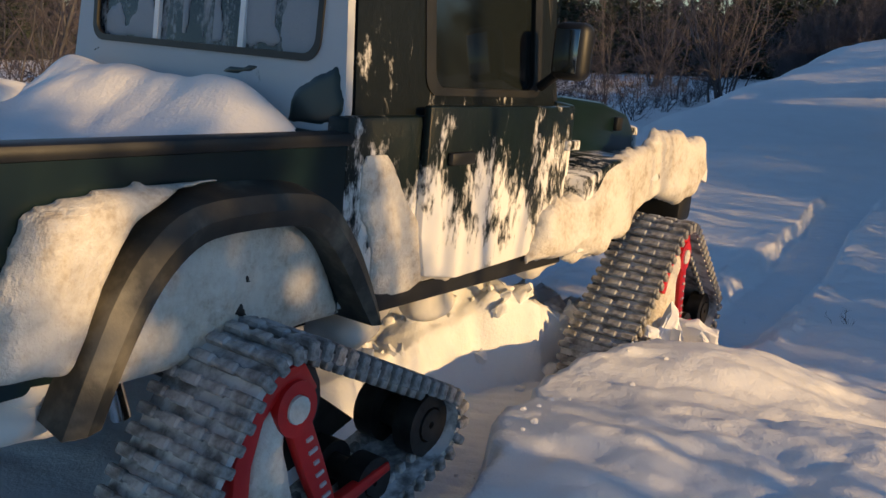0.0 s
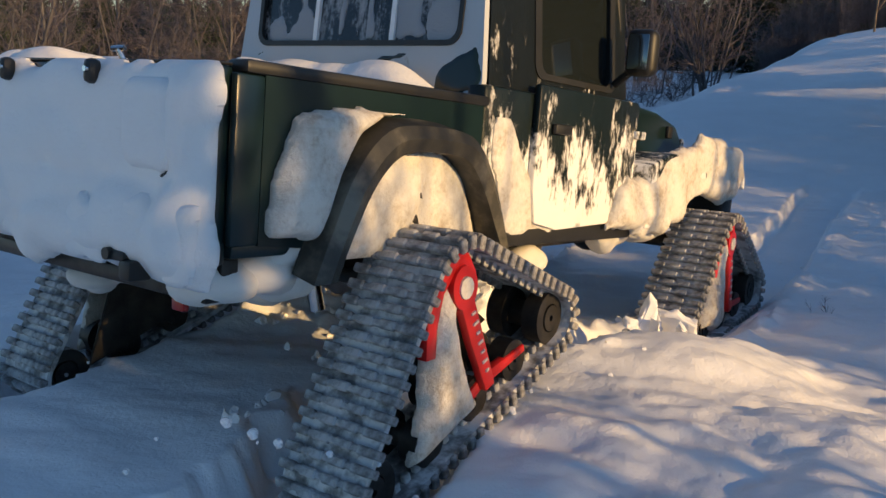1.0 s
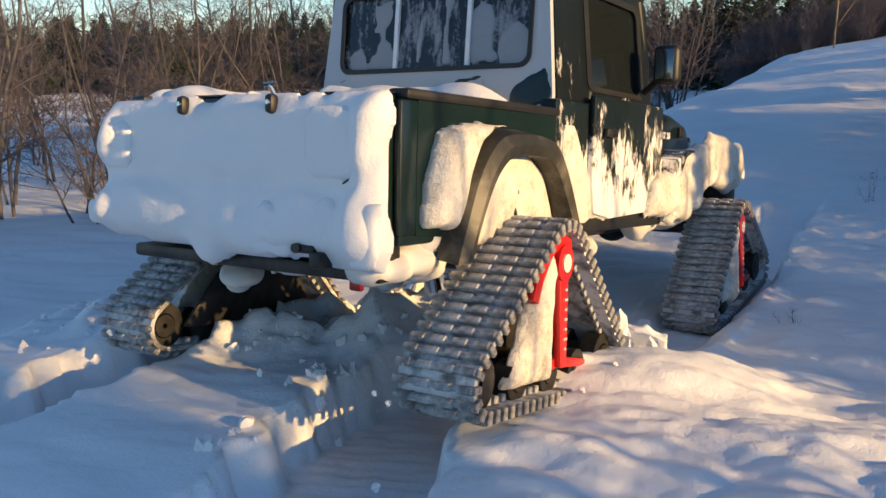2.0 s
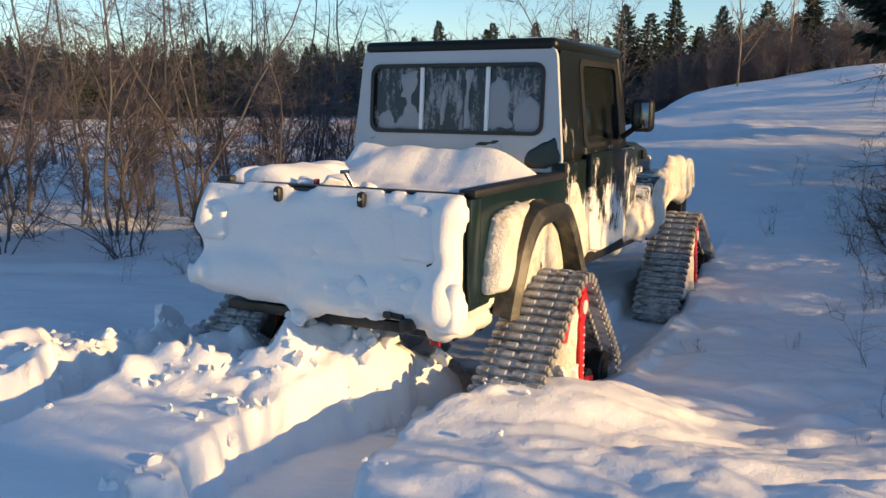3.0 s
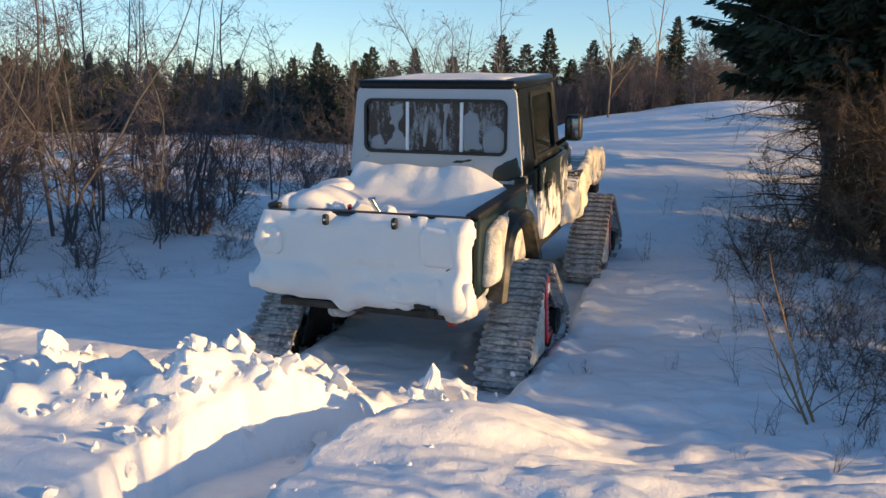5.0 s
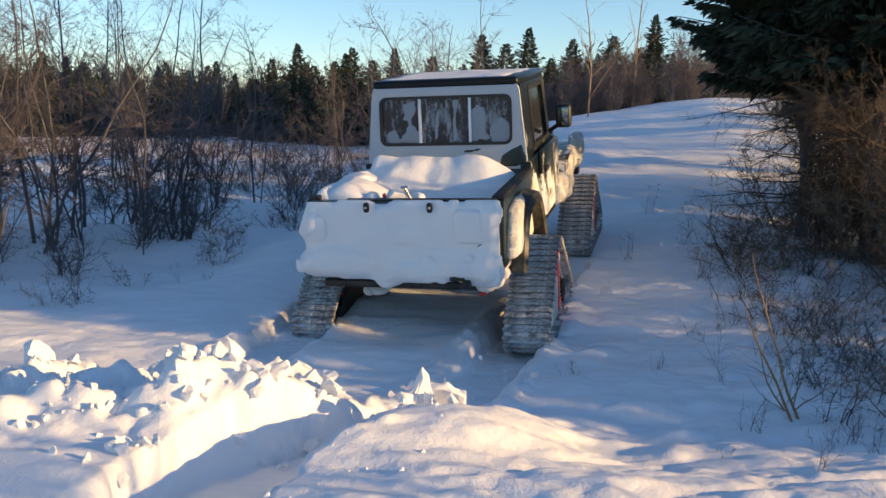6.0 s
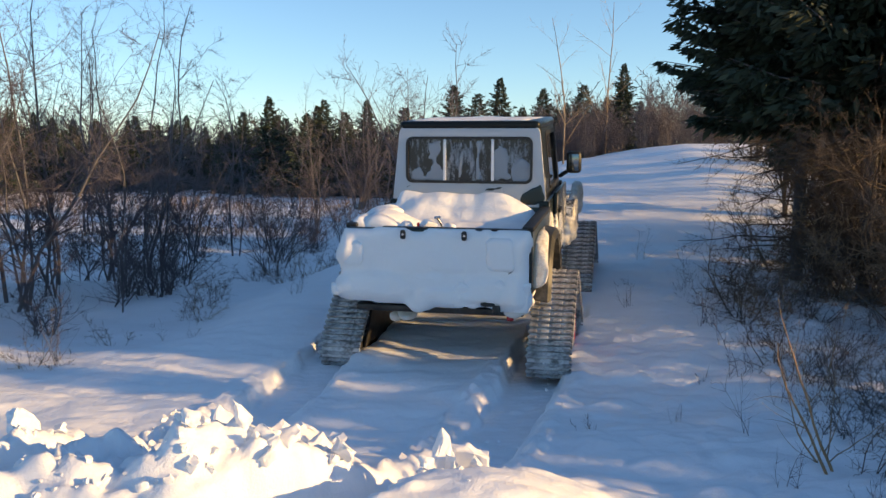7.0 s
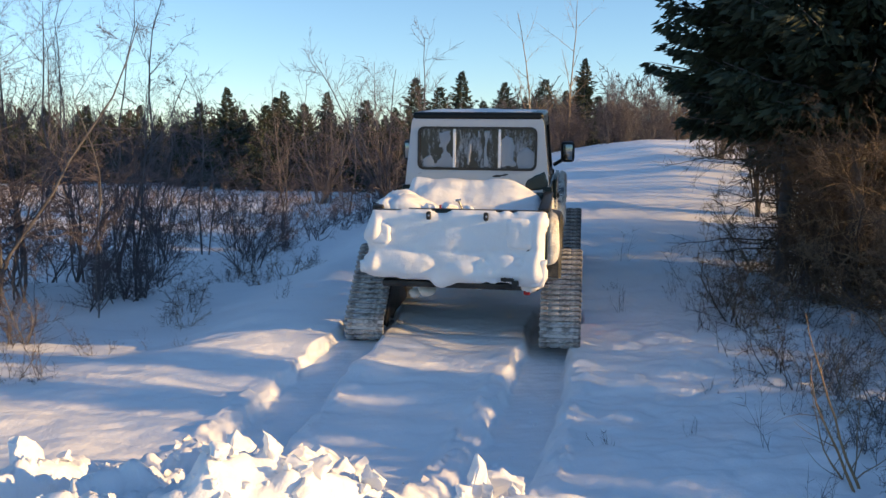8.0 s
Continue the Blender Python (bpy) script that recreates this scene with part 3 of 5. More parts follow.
        part("crust_slab", slab_bm(poly, lambda u, v, t: (u, -0.118 - t, v), 0.045, 0.05, 0.014, 0.01, seed, None, 0.03), DRIFT, truck, "slab of crusted snow frozen on the tailgate")
    bm = box_bm(0.40, 0.52, -0.17, -0.08, 0.765, 0.80, 0.012)
    box_bm(0.50, 0.56, -0.175, -0.09, 0.71, 0.775, 0.012, 2, bm)
    rod_bm((0.44, -0.18, 0.785), (0.44, -0.15, 0.785), 0.02, 10, None, bm)
    part("plug_socket", bm, PLASTIC, truck)
    bm = box_bm(-0.72, 0.74, -0.03, 0.10, 0.655, 0.715, 0.015)
    box_bm(0.68, 0.75, 0.02, 0.09, 0.67, 0.80, 0.01, 2, bm)
    part("rear_crossmember", bm, STEEL, truck)
    part("tail_reflector", box_bm(0.60, 0.66, -0.05, -0.02, 0.62, 0.67, 0.01), LAMP_RED, truck)

    # bed snow
    def bed(u, v):
        hump = np.clip(1 - ((u + 0.48) / 0.30) ** 2 - ((v - 0.40) / 0.42) ** 2, 0, 1)
        drift = 0.25 * step(0.80, 1.36, v + 0.10 * vnoise(u * 3, v * 2, 79)) * step(0.9, 0.3, u)
        return 0.07 * hump + 0.11 * step(-0.22, -0.62, u) * step(1.15, 0.6, v) + drift + 0.018 * fbm(u * 2.4, v * 2.4, 77, 3) + 0.009 * fbm(u * 9, v * 9, 78, 3) - 0.06 * step(0.55, 0.15, v) * step(-0.3, 0.2, u)
    poly = [(-0.735, 0.03), (0.735, 0.03), (0.735, 1.36), (-0.735, 1.36)]
    put = lambda u, v, t: (u, v, 1.215 + t)
    part("bed_snow", slab_bm(poly, put, 0.09, 0.06, 0.022, 0.008, 21, bed, 0.0), DRIFT, truck, "snow heaped in the cargo bed")
    for x, y, turn, size in ((-0.12, 0.20, 25, 0.9), (0.05, 0.26, 70, 0.6), (-0.30, 0.16, 10, 0.7)):
        bm = prism_bm([(-0.09, 0.0), (0.10, 0.0), (0.085, 0.10), (0.0, 0.14), (-0.08, 0.09)], "y", -0.07, 0.07, 0.015)
        bmesh.ops.subdivide_edges(bm, edges=bm.edges[:], cuts=1, use_grid_fill=True)
        for v in bm.verts:
            v.co += Vector(noise.noise_vector(v.co * 14 + Vector((turn, 0, 0)))) * 0.02
        bmesh.ops.transform(bm, matrix=pose(x, y, 1.31, 12, -14, turn) @ Matrix.Scale(size, 4), verts=bm.verts)
        part("snow_lump", bm, DRIFT, truck, "angular lump of snow in the bed")
    poly = [(-0.86, 0.0), (-0.60, 0.02), (-0.52, 0.5), (-0.55, 0.9), (-0.62, 1.34), (-0.84, 1.34), (-0.88, 0.8), (-0.86, 0.4)]
    put = lambda u, v, t: (u, v, 1.345 + t)
    part("rail_snow", slab_bm(poly, put, 0.095, 0.17, 0.02, 0.03, 24, None, 0.05), DRIFT, truck, "snow heaped over the bed rail")
    bm = rod_bm((0.02, 0.20, 1.33), (-0.03, 0.16, 1.45), 0.012)
    rod_bm((-0.055, 0.15, 1.45), (-0.005, 0.17, 1.455), 0.011, 8, None, bm)
    part("shovel_handle", bm, CHROME, truck, "bare metal handle sticking out of snow")
    part("red_strap", box_bm(-0.20, -0.18, 0.10, 0.14, 1.34, 1.41, 0.006), LAMP_RED, truck)

    # side panels, arch, flare
    for s in (1, -1):
        arch = [(0.115, 0.84), (0.115, 1.37), (1.335, 1.37), (1.335, 0.80), (1.30, 0.80), (1.25, 1.0), (1.15, 1.14), (0.98, 1.17), (0.66, 1.17), (0.52, 1.10), (0.40, 0.92), (0.34, 0.82)]
        part("quarter_panel", prism_bm(arch, "x", s * 0.792, s * 0.802, 0.0), PAINT, truck)
        outer = [(0.27, 0.72), (0.33, 0.86), (0.44, 1.10), (0.58, 1.235), (0.72, 1.265), (1.02, 1.262), (1.17, 1.225), (1.30, 1.08), (1.40, 0.90), (1.455, 0.77)]
        inner = [(0.37, 0.72), (0.43, 0.86), (0.53, 1.04), (0.64, 1.140), (0.74, 1.165), (1.00, 1.163), (1.11, 1.135), (1.22, 1.02), (1.32, 0.87), (1.39, 0.77)]
        outer, inner = eased(outer), eased(inner)
        bm = bmesh.new()
        a = [[bm.verts.new((s * x, p[0], p[1] + dz)) for p in line] for x, line, dz in ((0.80, outer, 0.02), (0.905, outer, -0.005), (0.93, [((o[0] + i[0]) / 2, (o[1] + i[1]) / 2) for o, i in zip(outer, inner)], 0), (0.915, inner, 0), (0.72, inner, 0))]
        for r, q in zip(a, a[1:]):
            for i in range(len(outer) - 1):
                bm.faces.new((r[i], r[i + 1], q[i + 1], q[i]))
        ends = [[line[0] for line in a], [line[-1] for line in a]]
        for e in ends:
            bm.faces.new(e)
        part("fender_flare", bm, FLARE, truck, "black plastic fender flare dusted with frost")
        # snow behind and inside the arch
        if s == 1:
            poly = [(0.125, 0.85), (0.13, 1.03), (0.22, 1.26), (0.32, 1.30), (0.60, 1.315), (0.80, 1.31), (0.82, 1.275), (0.66, 1.268), (0.52, 1.19), (0.43, 1.06), (0.33, 0.84)]
            put = lambda u, v, t: (0.800 + t, u, v)
            part("quarter_snow", slab_bm(poly, put, 0.105, 0.08, 0.013, 0.012, 31, None, 0.008), CRUST, truck, "snow bank stuck behind the fender flare")
        poly = [(0.36, 0.74), (0.40, 1.02), (0.62, 1.21), (1.0, 1.22), (1.22, 1.12), (1.40, 0.76)]
        put = lambda u, v, t, s=s: (s * (0.780 + t), u, v)
        part("wheel_well_snow", slab_bm(poly, put, 0.05, 0.10, 0.025, 0.025, 35, None, 0.0), CRUST, truck, "snow lining the wheel well")
        for cu, cv, ru in ((0.88, 1.00, 0.05), (0.86, 0.90, 0.07), (0.60, 0.86, 0.05)):
            gap = [(cu - ru, cv), (cu - ru * 0.2, cv + 0.02), (cu + ru * 0.3, cv + 0.05), (cu + ru, cv - 0.02), (cu + ru * 0.2, cv - 0.03)]
            put = lambda u, v, t, s=s: (s * (0.834 + t), u, v)
            part("bare_gap", slab_bm(gap, put, 0.006, 0.02, 0.010, 0.0, int(cv * 50), None, 0.012), STEEL, truck)
        bm = box_bm(min(s * 0.58, s * 0.62), max(s * 0.58, s * 0.62), 0.3, 1.38, 0.70, 1.22, 0.0)
        part("wheel_well", bm, STEEL, truck)

        # cab lower body, door, fender
        part("cab_side", box_bm(min(s * 0.70, s * 0.800), max(s * 0.70, s * 0.800), 1.34, 2.90, 0.80, 1.46, 0.02), CAKED, truck)
        door = [(1.78, 0.86), (1.74, 1.02), (1.74, 1.50), (2.84, 1.50), (2.86, 1.0), (2.80, 0.84), (2.0, 0.82)]
        part("door", prism_bm(door, "x", s * 0.80, s * 0.838, 0.012), CAKED, truck, "dark green door half covered by frozen snow")
        part("door_handle", box_bm(min(s * 0.838, s * 0.868), max(s * 0.838, s * 0.868), 1.86, 2.02, 1.28, 1.33, 0.012), PLASTIC, truck)
        for z in (0.98, 1.30):
            part("door_hinge", box_bm(min(s * 0.83, s * 0.862), max(s * 0.83, s * 0.862), 2.80, 2.92, z, z + 0.045, 0.008), CAKED, truck)
        part("rocker", prism_bm([(1.50, 0.76), (1.46, 0.83), (2.95, 0.83), (2.95, 0.74)], "x", s * 0.70, s * 0.812, 0.008), PLASTIC, truck)
        if s == 1:
            poly = [(1.48, 0.79), (1.44, 0.98), (1.39, 1.15), (1.42, 1.34), (1.56, 1.34), (1.70, 1.22), (1.78, 1.05), (2.10, 0.98), (2.2, 0.86), (2.0, 0.80)]
            put = lambda u, v, t: (0.803 + t, u, v)
            part("sill_snow", slab_bm(poly, put, 0.018, 0.05, 0.016, 0.006, 41, None, 0.03), CRUST, truck, "thin snow crust on the cab corner")
        # upper cab side with its window
        hole = rounded(1.86, 2.60, 1.56, 2.07, 0.06)
        rim = rounded(1.40, 2.80, 1.40, 2.15, 0.05)
        place = lambda pts, s=s: [(s * cab_x(v), u + (0.0 if u > 1.7 else (v - 1.38) * 0.07), v) for u, v in pts]
        part("cab_upper_side", ring_bm(place(rim), place(hole), (-s * 0.03, 0, 0)), CAKED_TOP, truck)
        bm = bmesh.new()
        bm.faces.new([bm.verts.new((s * (cab_x(v) - 0.018), u, v)) for u, v in rounded(1.84, 2.62, 1.54, 2.09, 0.06)])
        pane = part("side_window", bm, DARK_GLASS, truck, "dark side window")
        bm = ring_bm([(s * (cab_x(v) + 0.006), u, v) for u, v in rounded(1.80, 2.66, 1.53, 2.11, 0.07)], [(s * (cab_x(v) + 0.006), u, v) for u, v in hole], (-s * 0.02, 0, 0))
        part("window_seal", bm, PLASTIC, truck)
        bm = box_bm(min(s * 0.86, s * 1.02), max(s * 0.86, s * 1.02), 2.52, 2.63, 1.62, 1.86, 0.04, 3)
        mirror = part("mirror", bm, PLASTIC, truck, "black door mirror")
        part("mirror_glass", box_bm(min(s * 0.885, s * 0.995), max(s * 0.885, s * 0.995), 2.512, 2.519, 1.65, 1.83, 0.003), MIRROR, mirror)
        part("mirror_arm", rod_bm((s * 0.78, 2.62, 1.58), (s * 0.90, 2.58, 1.66), 0.022), PLASTIC, mirror)
        # front fender and its snow
        fen = [(2.95, 0.80), (2.95, 1.16), (3.25, 1.24), (4.45, 1.22), (4.72, 1.12), (4.74, 1.02), (4.50, 1.08), (3.40, 1.10), (3.22, 0.98), (3.12, 0.80)]
        part("front_fender", prism_bm(fen, "x", s * 0.56, s * 0.90, 0.015), CAKED, truck, "front fender buried under snow")
        if s == 1:
            poly = [(2.55, 0.80), (2.62, 0.98), (2.78, 1.08), (2.95, 1.12), (3.15, 1.22), (3.55, 1.30), (3.95, 1.38), (4.35, 1.38), (4.66, 1.30), (4.76, 1.10), (4.62, 0.96), (4.30, 0.93), (3.75, 0.95), (3.45, 0.80), (3.20, 0.72), (2.85, 0.76)]
            put = lambda u, v, t: (0.83 + t, u, v)
            part("fender_snow", slab_bm(poly, put, 0.085, 0.09, 0.016, 0.022, 51, None, 0.045), CRUST, truck, "heavy snow clinging to the front fender")

    # cab back with its window
    hole = rounded(-0.62, 0.62, 1.635, 2.06, 0.06, 6)
    rim = rounded(-0.775, 0.775, 1.38, 2.20, 0.10, 6)
    place = lambda pts: [(u * cab_x(v) / 0.775, cab_y(v), v) for u, v in pts]
    hole_w = lambda pts, dy: [(u, cab_y(v) + dy, v) for u, v in pts]
    part("cab_back", ring_bm(place(rim), hole_w(hole, 0), (0, 0.035, 0)), FROST_REAR, truck, "rear cab wall white with rime")
    part("rear_seal", ring_bm(hole_w(rounded(-0.634, 0.634, 1.62, 2.075, 0.07, 6), -0.008), hole_w(rounded(-0.61, 0.61, 1.645, 2.05, 0.055, 6), -0.008), (0, 0.02, 0)), PLASTIC, truck)
    for x0, x1 in ((-0.62, -0.245), (-0.235, 0.235), (0.245, 0.62)):
        q = [(x0, 1.635), (x1, 1.635), (x1, 2.06), (x0, 2.06)]
        own = bmesh.new()
        own.faces.new([own.verts.new((u, cab_y(v) + 0.018, v)) for u, v in q])
        part("rear_pane", own, GLASS, truck, "rear window pane crusted with frost", False)
    for x in (-0.24, 0.24):
        bm = prism_bm([(x - 0.013, 1.63), (x + 0.013, 1.63), (x + 0.013, 2.065), (x - 0.013, 2.065)], "y", 1.365, 1.385)
        for v in bm.verts:
            v.co.y += (v.co.z - 1.63) * 0.07 + 0.003
        part("window_divider", bm, DRIFT, truck)
    # streaks of rime on the middle pane
    for x, w, seed in ((-0.08, 0.05, 3), (0.10, 0.06, 4), (0.02, 0.012, 8)):
        poly = [(x - w / 2, 1.66), (x - w * 0.45, 2.035), (x + w * 0.5, 2.035), (x + w * 0.4, 1.66)]
        put = lambda u, v, t: (u, cab_y(v) + 0.012 - t, v)
        part("rime_streak", slab_bm(poly, put, 0.004, 0.03, 0.010, 0.002, seed, None, 0.014), RIME, truck)
    # frost grown over the outer panes
    for poly, seed in (([(-0.45, 1.65), (-0.40, 1.74), (-0.46, 1.84), (-0.42, 2.04), (-0.255, 2.04), (-0.255, 1.65)], 21), ([(-0.60, 1.65), (-0.58, 1.72), (-0.50, 1.75), (-0.45, 1.65)], 22),
                       ([(0.255, 1.66), (0.255, 2.04), (0.36, 2.04), (0.42, 1.92), (0.40, 1.80), (0.46, 1.66)], 23), ([(0.48, 1.66), (0.46, 1.76), (0.53, 1.84), (0.60, 1.78), (0.60, 1.66)], 24)):
        put = lambda u, v, t: (u, cab_y(v) + 0.014 - t, v)
        part("pane_frost", slab_bm(poly, put, 0.003, 0.03, 0.009, 0.002, seed, None, 0.05), RIME, truck, "pale rime over the glass")
    # dark patches where snow fell off below the window
    for poly, seed in (([(0.14, 1.545), (0.18, 1.59), (0.34, 1.60), (0.36, 1.58), (0.26, 1.545)], 1), ([(0.50, 1.40), (0.54, 1.52), (0.62, 1.60), (0.72, 1.66), (0.75, 1.60), (0.76, 1.40)], 2), ([(-0.68, 1.565), (-0.60, 1.60), (-0.45, 1.60), (-0.5, 1.575)], 3)):
        put = lambda u, v, t: (u, cab_y(v) - 0.002 - t, v)
        part("bare_paint_patch", slab_bm(poly, put, 0.004, 0.02, 0.012, 0.0, 60 + seed, None, 0.02), PAINT, truck)
    part("cab_floor", box_bm(-0.70, 0.70, 1.36, 2.9, 0.80, 0.86), INTERIOR, truck)
    part("seat", box_bm(-0.62, 0.62, 1.60, 1.80, 0.9, 1.60, 0.06, 3), INTERIOR, truck)
    part("roof", box_bm(-0.695, 0.695, 1.40, 2.80, 2.135, 2.225, 0.035, 3), CAKED_TOP, truck, "dark cab roof with thin frost")
    part("roof_snow", slab_bm([(-0.62, 1.5), (0.6, 1.48), (0.62, 2.7), (-0.62, 2.7)], lambda u, v, t: (u, v, 2.222 + t), 0.012, 0.1, 0.03, 0.008, 66), DRIFT, truck)
    bm = bmesh.new()
    q = [(-0.66, 2.84, 1.50), (0.66, 2.84, 1.50), (0.62, 2.70, 2.12), (-0.62, 2.70, 2.12)]
    bm.faces.new([bm.verts.new(p) for p in q])
    part("windshield", bm, DARK_GLASS, truck, "", False)
    for s in (1, -1):
        part("windshield_pillar", rod_bm((s * 0.71, 2.84, 1.48), (s * 0.665, 2.70, 2.15), 0.045, 8), PLASTIC, truck)
    hood = [(2.84, 1.0), (2.84, 1.50), (3.20, 1.53), (3.70, 1.50), (4.05, 1.43), (4.16, 1.34), (4.20, 0.95)]
    part("hood", prism_bm(hood, "x", -0.60, 0.60, 0.03), PAINT, truck, "dark green hood")
    part("cowl", prism_bm([(2.80, 0.82), (2.80, 1.52), (3.0, 1.50), (3.0, 0.82)], "x", -0.78, 0.78, 0.02), CAKED, truck)
    part("hood_latch", box_bm(0.585, 0.625, 3.85, 3.93, 1.34, 1.42, 0.01), PLASTIC, truck)
    part("grille", box_bm(-0.60, 0.60, 4.17, 4.24, 0.90, 1.36, 0.03), CAKED_LOW, truck)
    part("bumper", box_bm(-0.85, 0.85, 4.44, 4.66, 0.78, 0.98, 0.03), PLASTIC, truck)
    # running gear
    for s in (1, -1):
        part("frame_rail", box_bm(s * 0.42 - 0.045, s * 0.42 + 0.045, 0.05, 4.4, 0.66, 0.80, 0.01), STEEL, truck)
        part("shock_absorber", rod_bm((s * 0.52, 0.70, 0.52), (s * 0.46, 0.62, 0.95), 0.03), CHROME, truck)
    for y in (AXLE_R, AXLE_F):
        bm = rod_bm((-0.78, y, AXLE_Z), (0.78, y, AXLE_Z), 0.048, 14)
        own = bmesh.new()
        bmesh.ops.create_uvsphere(own, u_segments=14, v_segments=10, radius=0.15, matrix=pose(0.08, y, AXLE_Z))
        joined(own, bm)
        part("axle", bm, STEEL, truck)
    for k, (x, y, z, r) in enumerate(((-0.36, 0.30, 0.57, 0.09), (-0.48, 0.42, 0.50, 0.06), (0.30, 0.62, 0.60, 0.10), (0.62, 1.60, 0.66, 0.12), (0.40, 1.9, 0.62, 0.13), (0.55, 2.2, 0.62, 0.10), (0.66, 0.06, 0.72, 0.11), (0.70, 0.24, 0.74, 0.10), (0.62, 0.42, 0.70, 0.11), (0.70, 0.33, 0.80, 0.09), (0.2, 0.10, 0.68, 0.07), (0.70, 3.3, 0.78, 0.13), (0.62, 3.0, 0.72, 0.12))):
        own = bmesh.new()
        bmesh.ops.create_icosphere(own, subdivisions=3, radius=r)
        for v in own.verts:
            v.co *= 1 + 0.35 * noise.noise(v.co * 9 + Vector((k, 0, 0)))
            v.co = Vector((v.co.x, v.co.y * 1.3, v.co.z * 0.8)) + Vector((x, y, z))
        part("hanging_snow", own, DIRTY_SNOW, truck, "snow lump hanging under the chassis")
    part("fuel_tank", box_bm(-0.38, 0.38, 0.95, 1.9, 0.62, 0.82, 0.04), STEEL, truck)
    units = []
    for s in (1, -1):
        units.append(("rear", track_unit(truck, s, AXLE_R, "rear_track")))
        units.append(("front", track_unit(truck, s, AXLE_F, "front_track")))
    return truck, units


pickup, track_units = build_truck()


# ---- plants ----
def limbs_mesh(name, limbs, mat, sides=3):
    """Tapered limbs, each a run of points with radii, as tubes."""
    by = {}
    for pts, rad in limbs:
        by.setdefault(len(pts), []).append((pts, rad))
    cos, quads, start = [], [], 0
    for n, group in by.items():
        P = np.array([g[0] for g in group], float)
        R = np.array([g[1] for g in group], float)
        d = np.gradient(P, axis=1)
        d /= np.linalg.norm(d, axis=2, keepdims=True) + 1e-9
        ref = np.where(np.abs(d[:, :1, 2:3]) > 0.8, np.array([1.0, 0, 0]), np.array([0, 0, 1.0]))
        a = np.cross(d, ref)
        a /= np.linalg.norm(a, axis=2, keepdims=True) + 1e-9
        b = np.cross(d, a)
        w = 2 * math.pi * np.arange(sides) / sides
        ring = P[:, :, None] + (a[:, :, None] * np.cos(w)[:, None] + b[:, :, None] * np.sin(w)[:, None]) * R[:, :, None, None]
        cos.append(ring.reshape(-1, 3))
        m = len(group)
        idx = start + np.arange(m * n * sides).reshape(m, n, sides)
        nxt = np.roll(idx, -1, axis=2)
        quads.append(np.stack((idx[:, :-1], nxt[:, :-1], nxt[:, 1:], idx[:, 1:]), -1).reshape(-1, 4))
        start += m * n * sides
    co, quads = np.concatenate(cos).astype(np.float32), np.concatenate(quads).astype(np.int32)
    me = bpy.data.meshes.new(name)
    me.vertices.add(len(co))
    me.vertices.foreach_set("co", co.ravel())
    me.loops.add(quads.size)
    me.loops.foreach_set("vertex_index", quads.ravel())
    me.polygons.add(len(quads))
    me.polygons.foreach_set("loop_start", np.arange(0, quads.size, 4, dtype=np.int32))
    me.update(calc_edges=True)
    me.materials.append(mat)
    me.shade_smooth()
    return me


def grow(rng, limbs, p, way, length, r, depth, pieces=5, bend=0.16, fork=2.4, lift=0.10, first=0.25, thin=0.0022):
    """One limb and, up to depth, the limbs on it."""
    p, way = np.array(p, float), np.array(way, float)
    step_l = length / pieces
    pts, rad = [p], [r]
    limbs.append((pts, rad))
    for k in range(pieces):
        way = way + rng.normal(0, bend, 3) + np.array((0, 0, lift))
        way = way / np.linalg.norm(way)
        q = p + way * step_l
        f1 = (k + 1) / pieces
        pts.append(q)
        rad.append(r * (1 - 0.8 * f1))
        if depth > 0 and f1 > first:
            for _ in range(rng.poisson(fork)):
                side = rng.normal(0, 1, 3)
                side -= way * side.dot(way)
                side /= np.linalg.norm(side) + 1e-9
                ang = rng.uniform(0.5, 1.15)
                w = way * math.cos(ang) + side * math.sin(ang)
                at = p + (q - p) * rng.uniform(0, 1)
                grow(rng, limbs, at, w, length * rng.uniform(0.25, 0.5) * (1.15 - 0.6 * f1), max(r * (1 - 0.8 * f1) * 0.6, thin), depth - 1, max(3, pieces - 2), bend * 1.35, fork * 0.8, lift, 0.1, thin)
        p = q


def bare_tree(name, seed, tall, stems, r, label, category, depth=2, spread=0.18, fork=2.0, bark=None, twig=None, wiggle=0.09, bow=0.03, thin=0.0022):
    """A leafless tree or shrub: each stem a part, the finer limbs one crown."""
    rng = np.random.default_rng(seed)
    thing = new(name)
    tagged(thing, label, category)
    fine = []
    for k in range(stems):
        a = rng.uniform(0, 2 * math.pi)
        lean = rng.uniform(0.03, spread)
        limbs = []
        h = tall * rng.uniform(0.6, 1.0) if k else tall
        near = 0.03 + 0.012 * stems
        grow(rng, limbs, (rng.normal(0, near), rng.normal(0, near), -0.08), (lean * math.cos(a), lean * math.sin(a), 1), h, r * rng.uniform(0.6, 1.0) if k else r, depth, 9, wiggle, fork, bow, 0.18, thin)
        part_mesh("stem", limbs_mesh("stem", limbs[:1], bark or BARK, 6 if r > 0.02 else 4), thing)
        fine += limbs[1:]
    if fine:
        tagged(part_mesh("crown", limbs_mesh("crown", fine, twig or TWIG, 3), thing), kind="stuff")
    return thing


def part_mesh(name, me, parent):
    ob = new(name, me)
    ob.parent = parent
    return ob


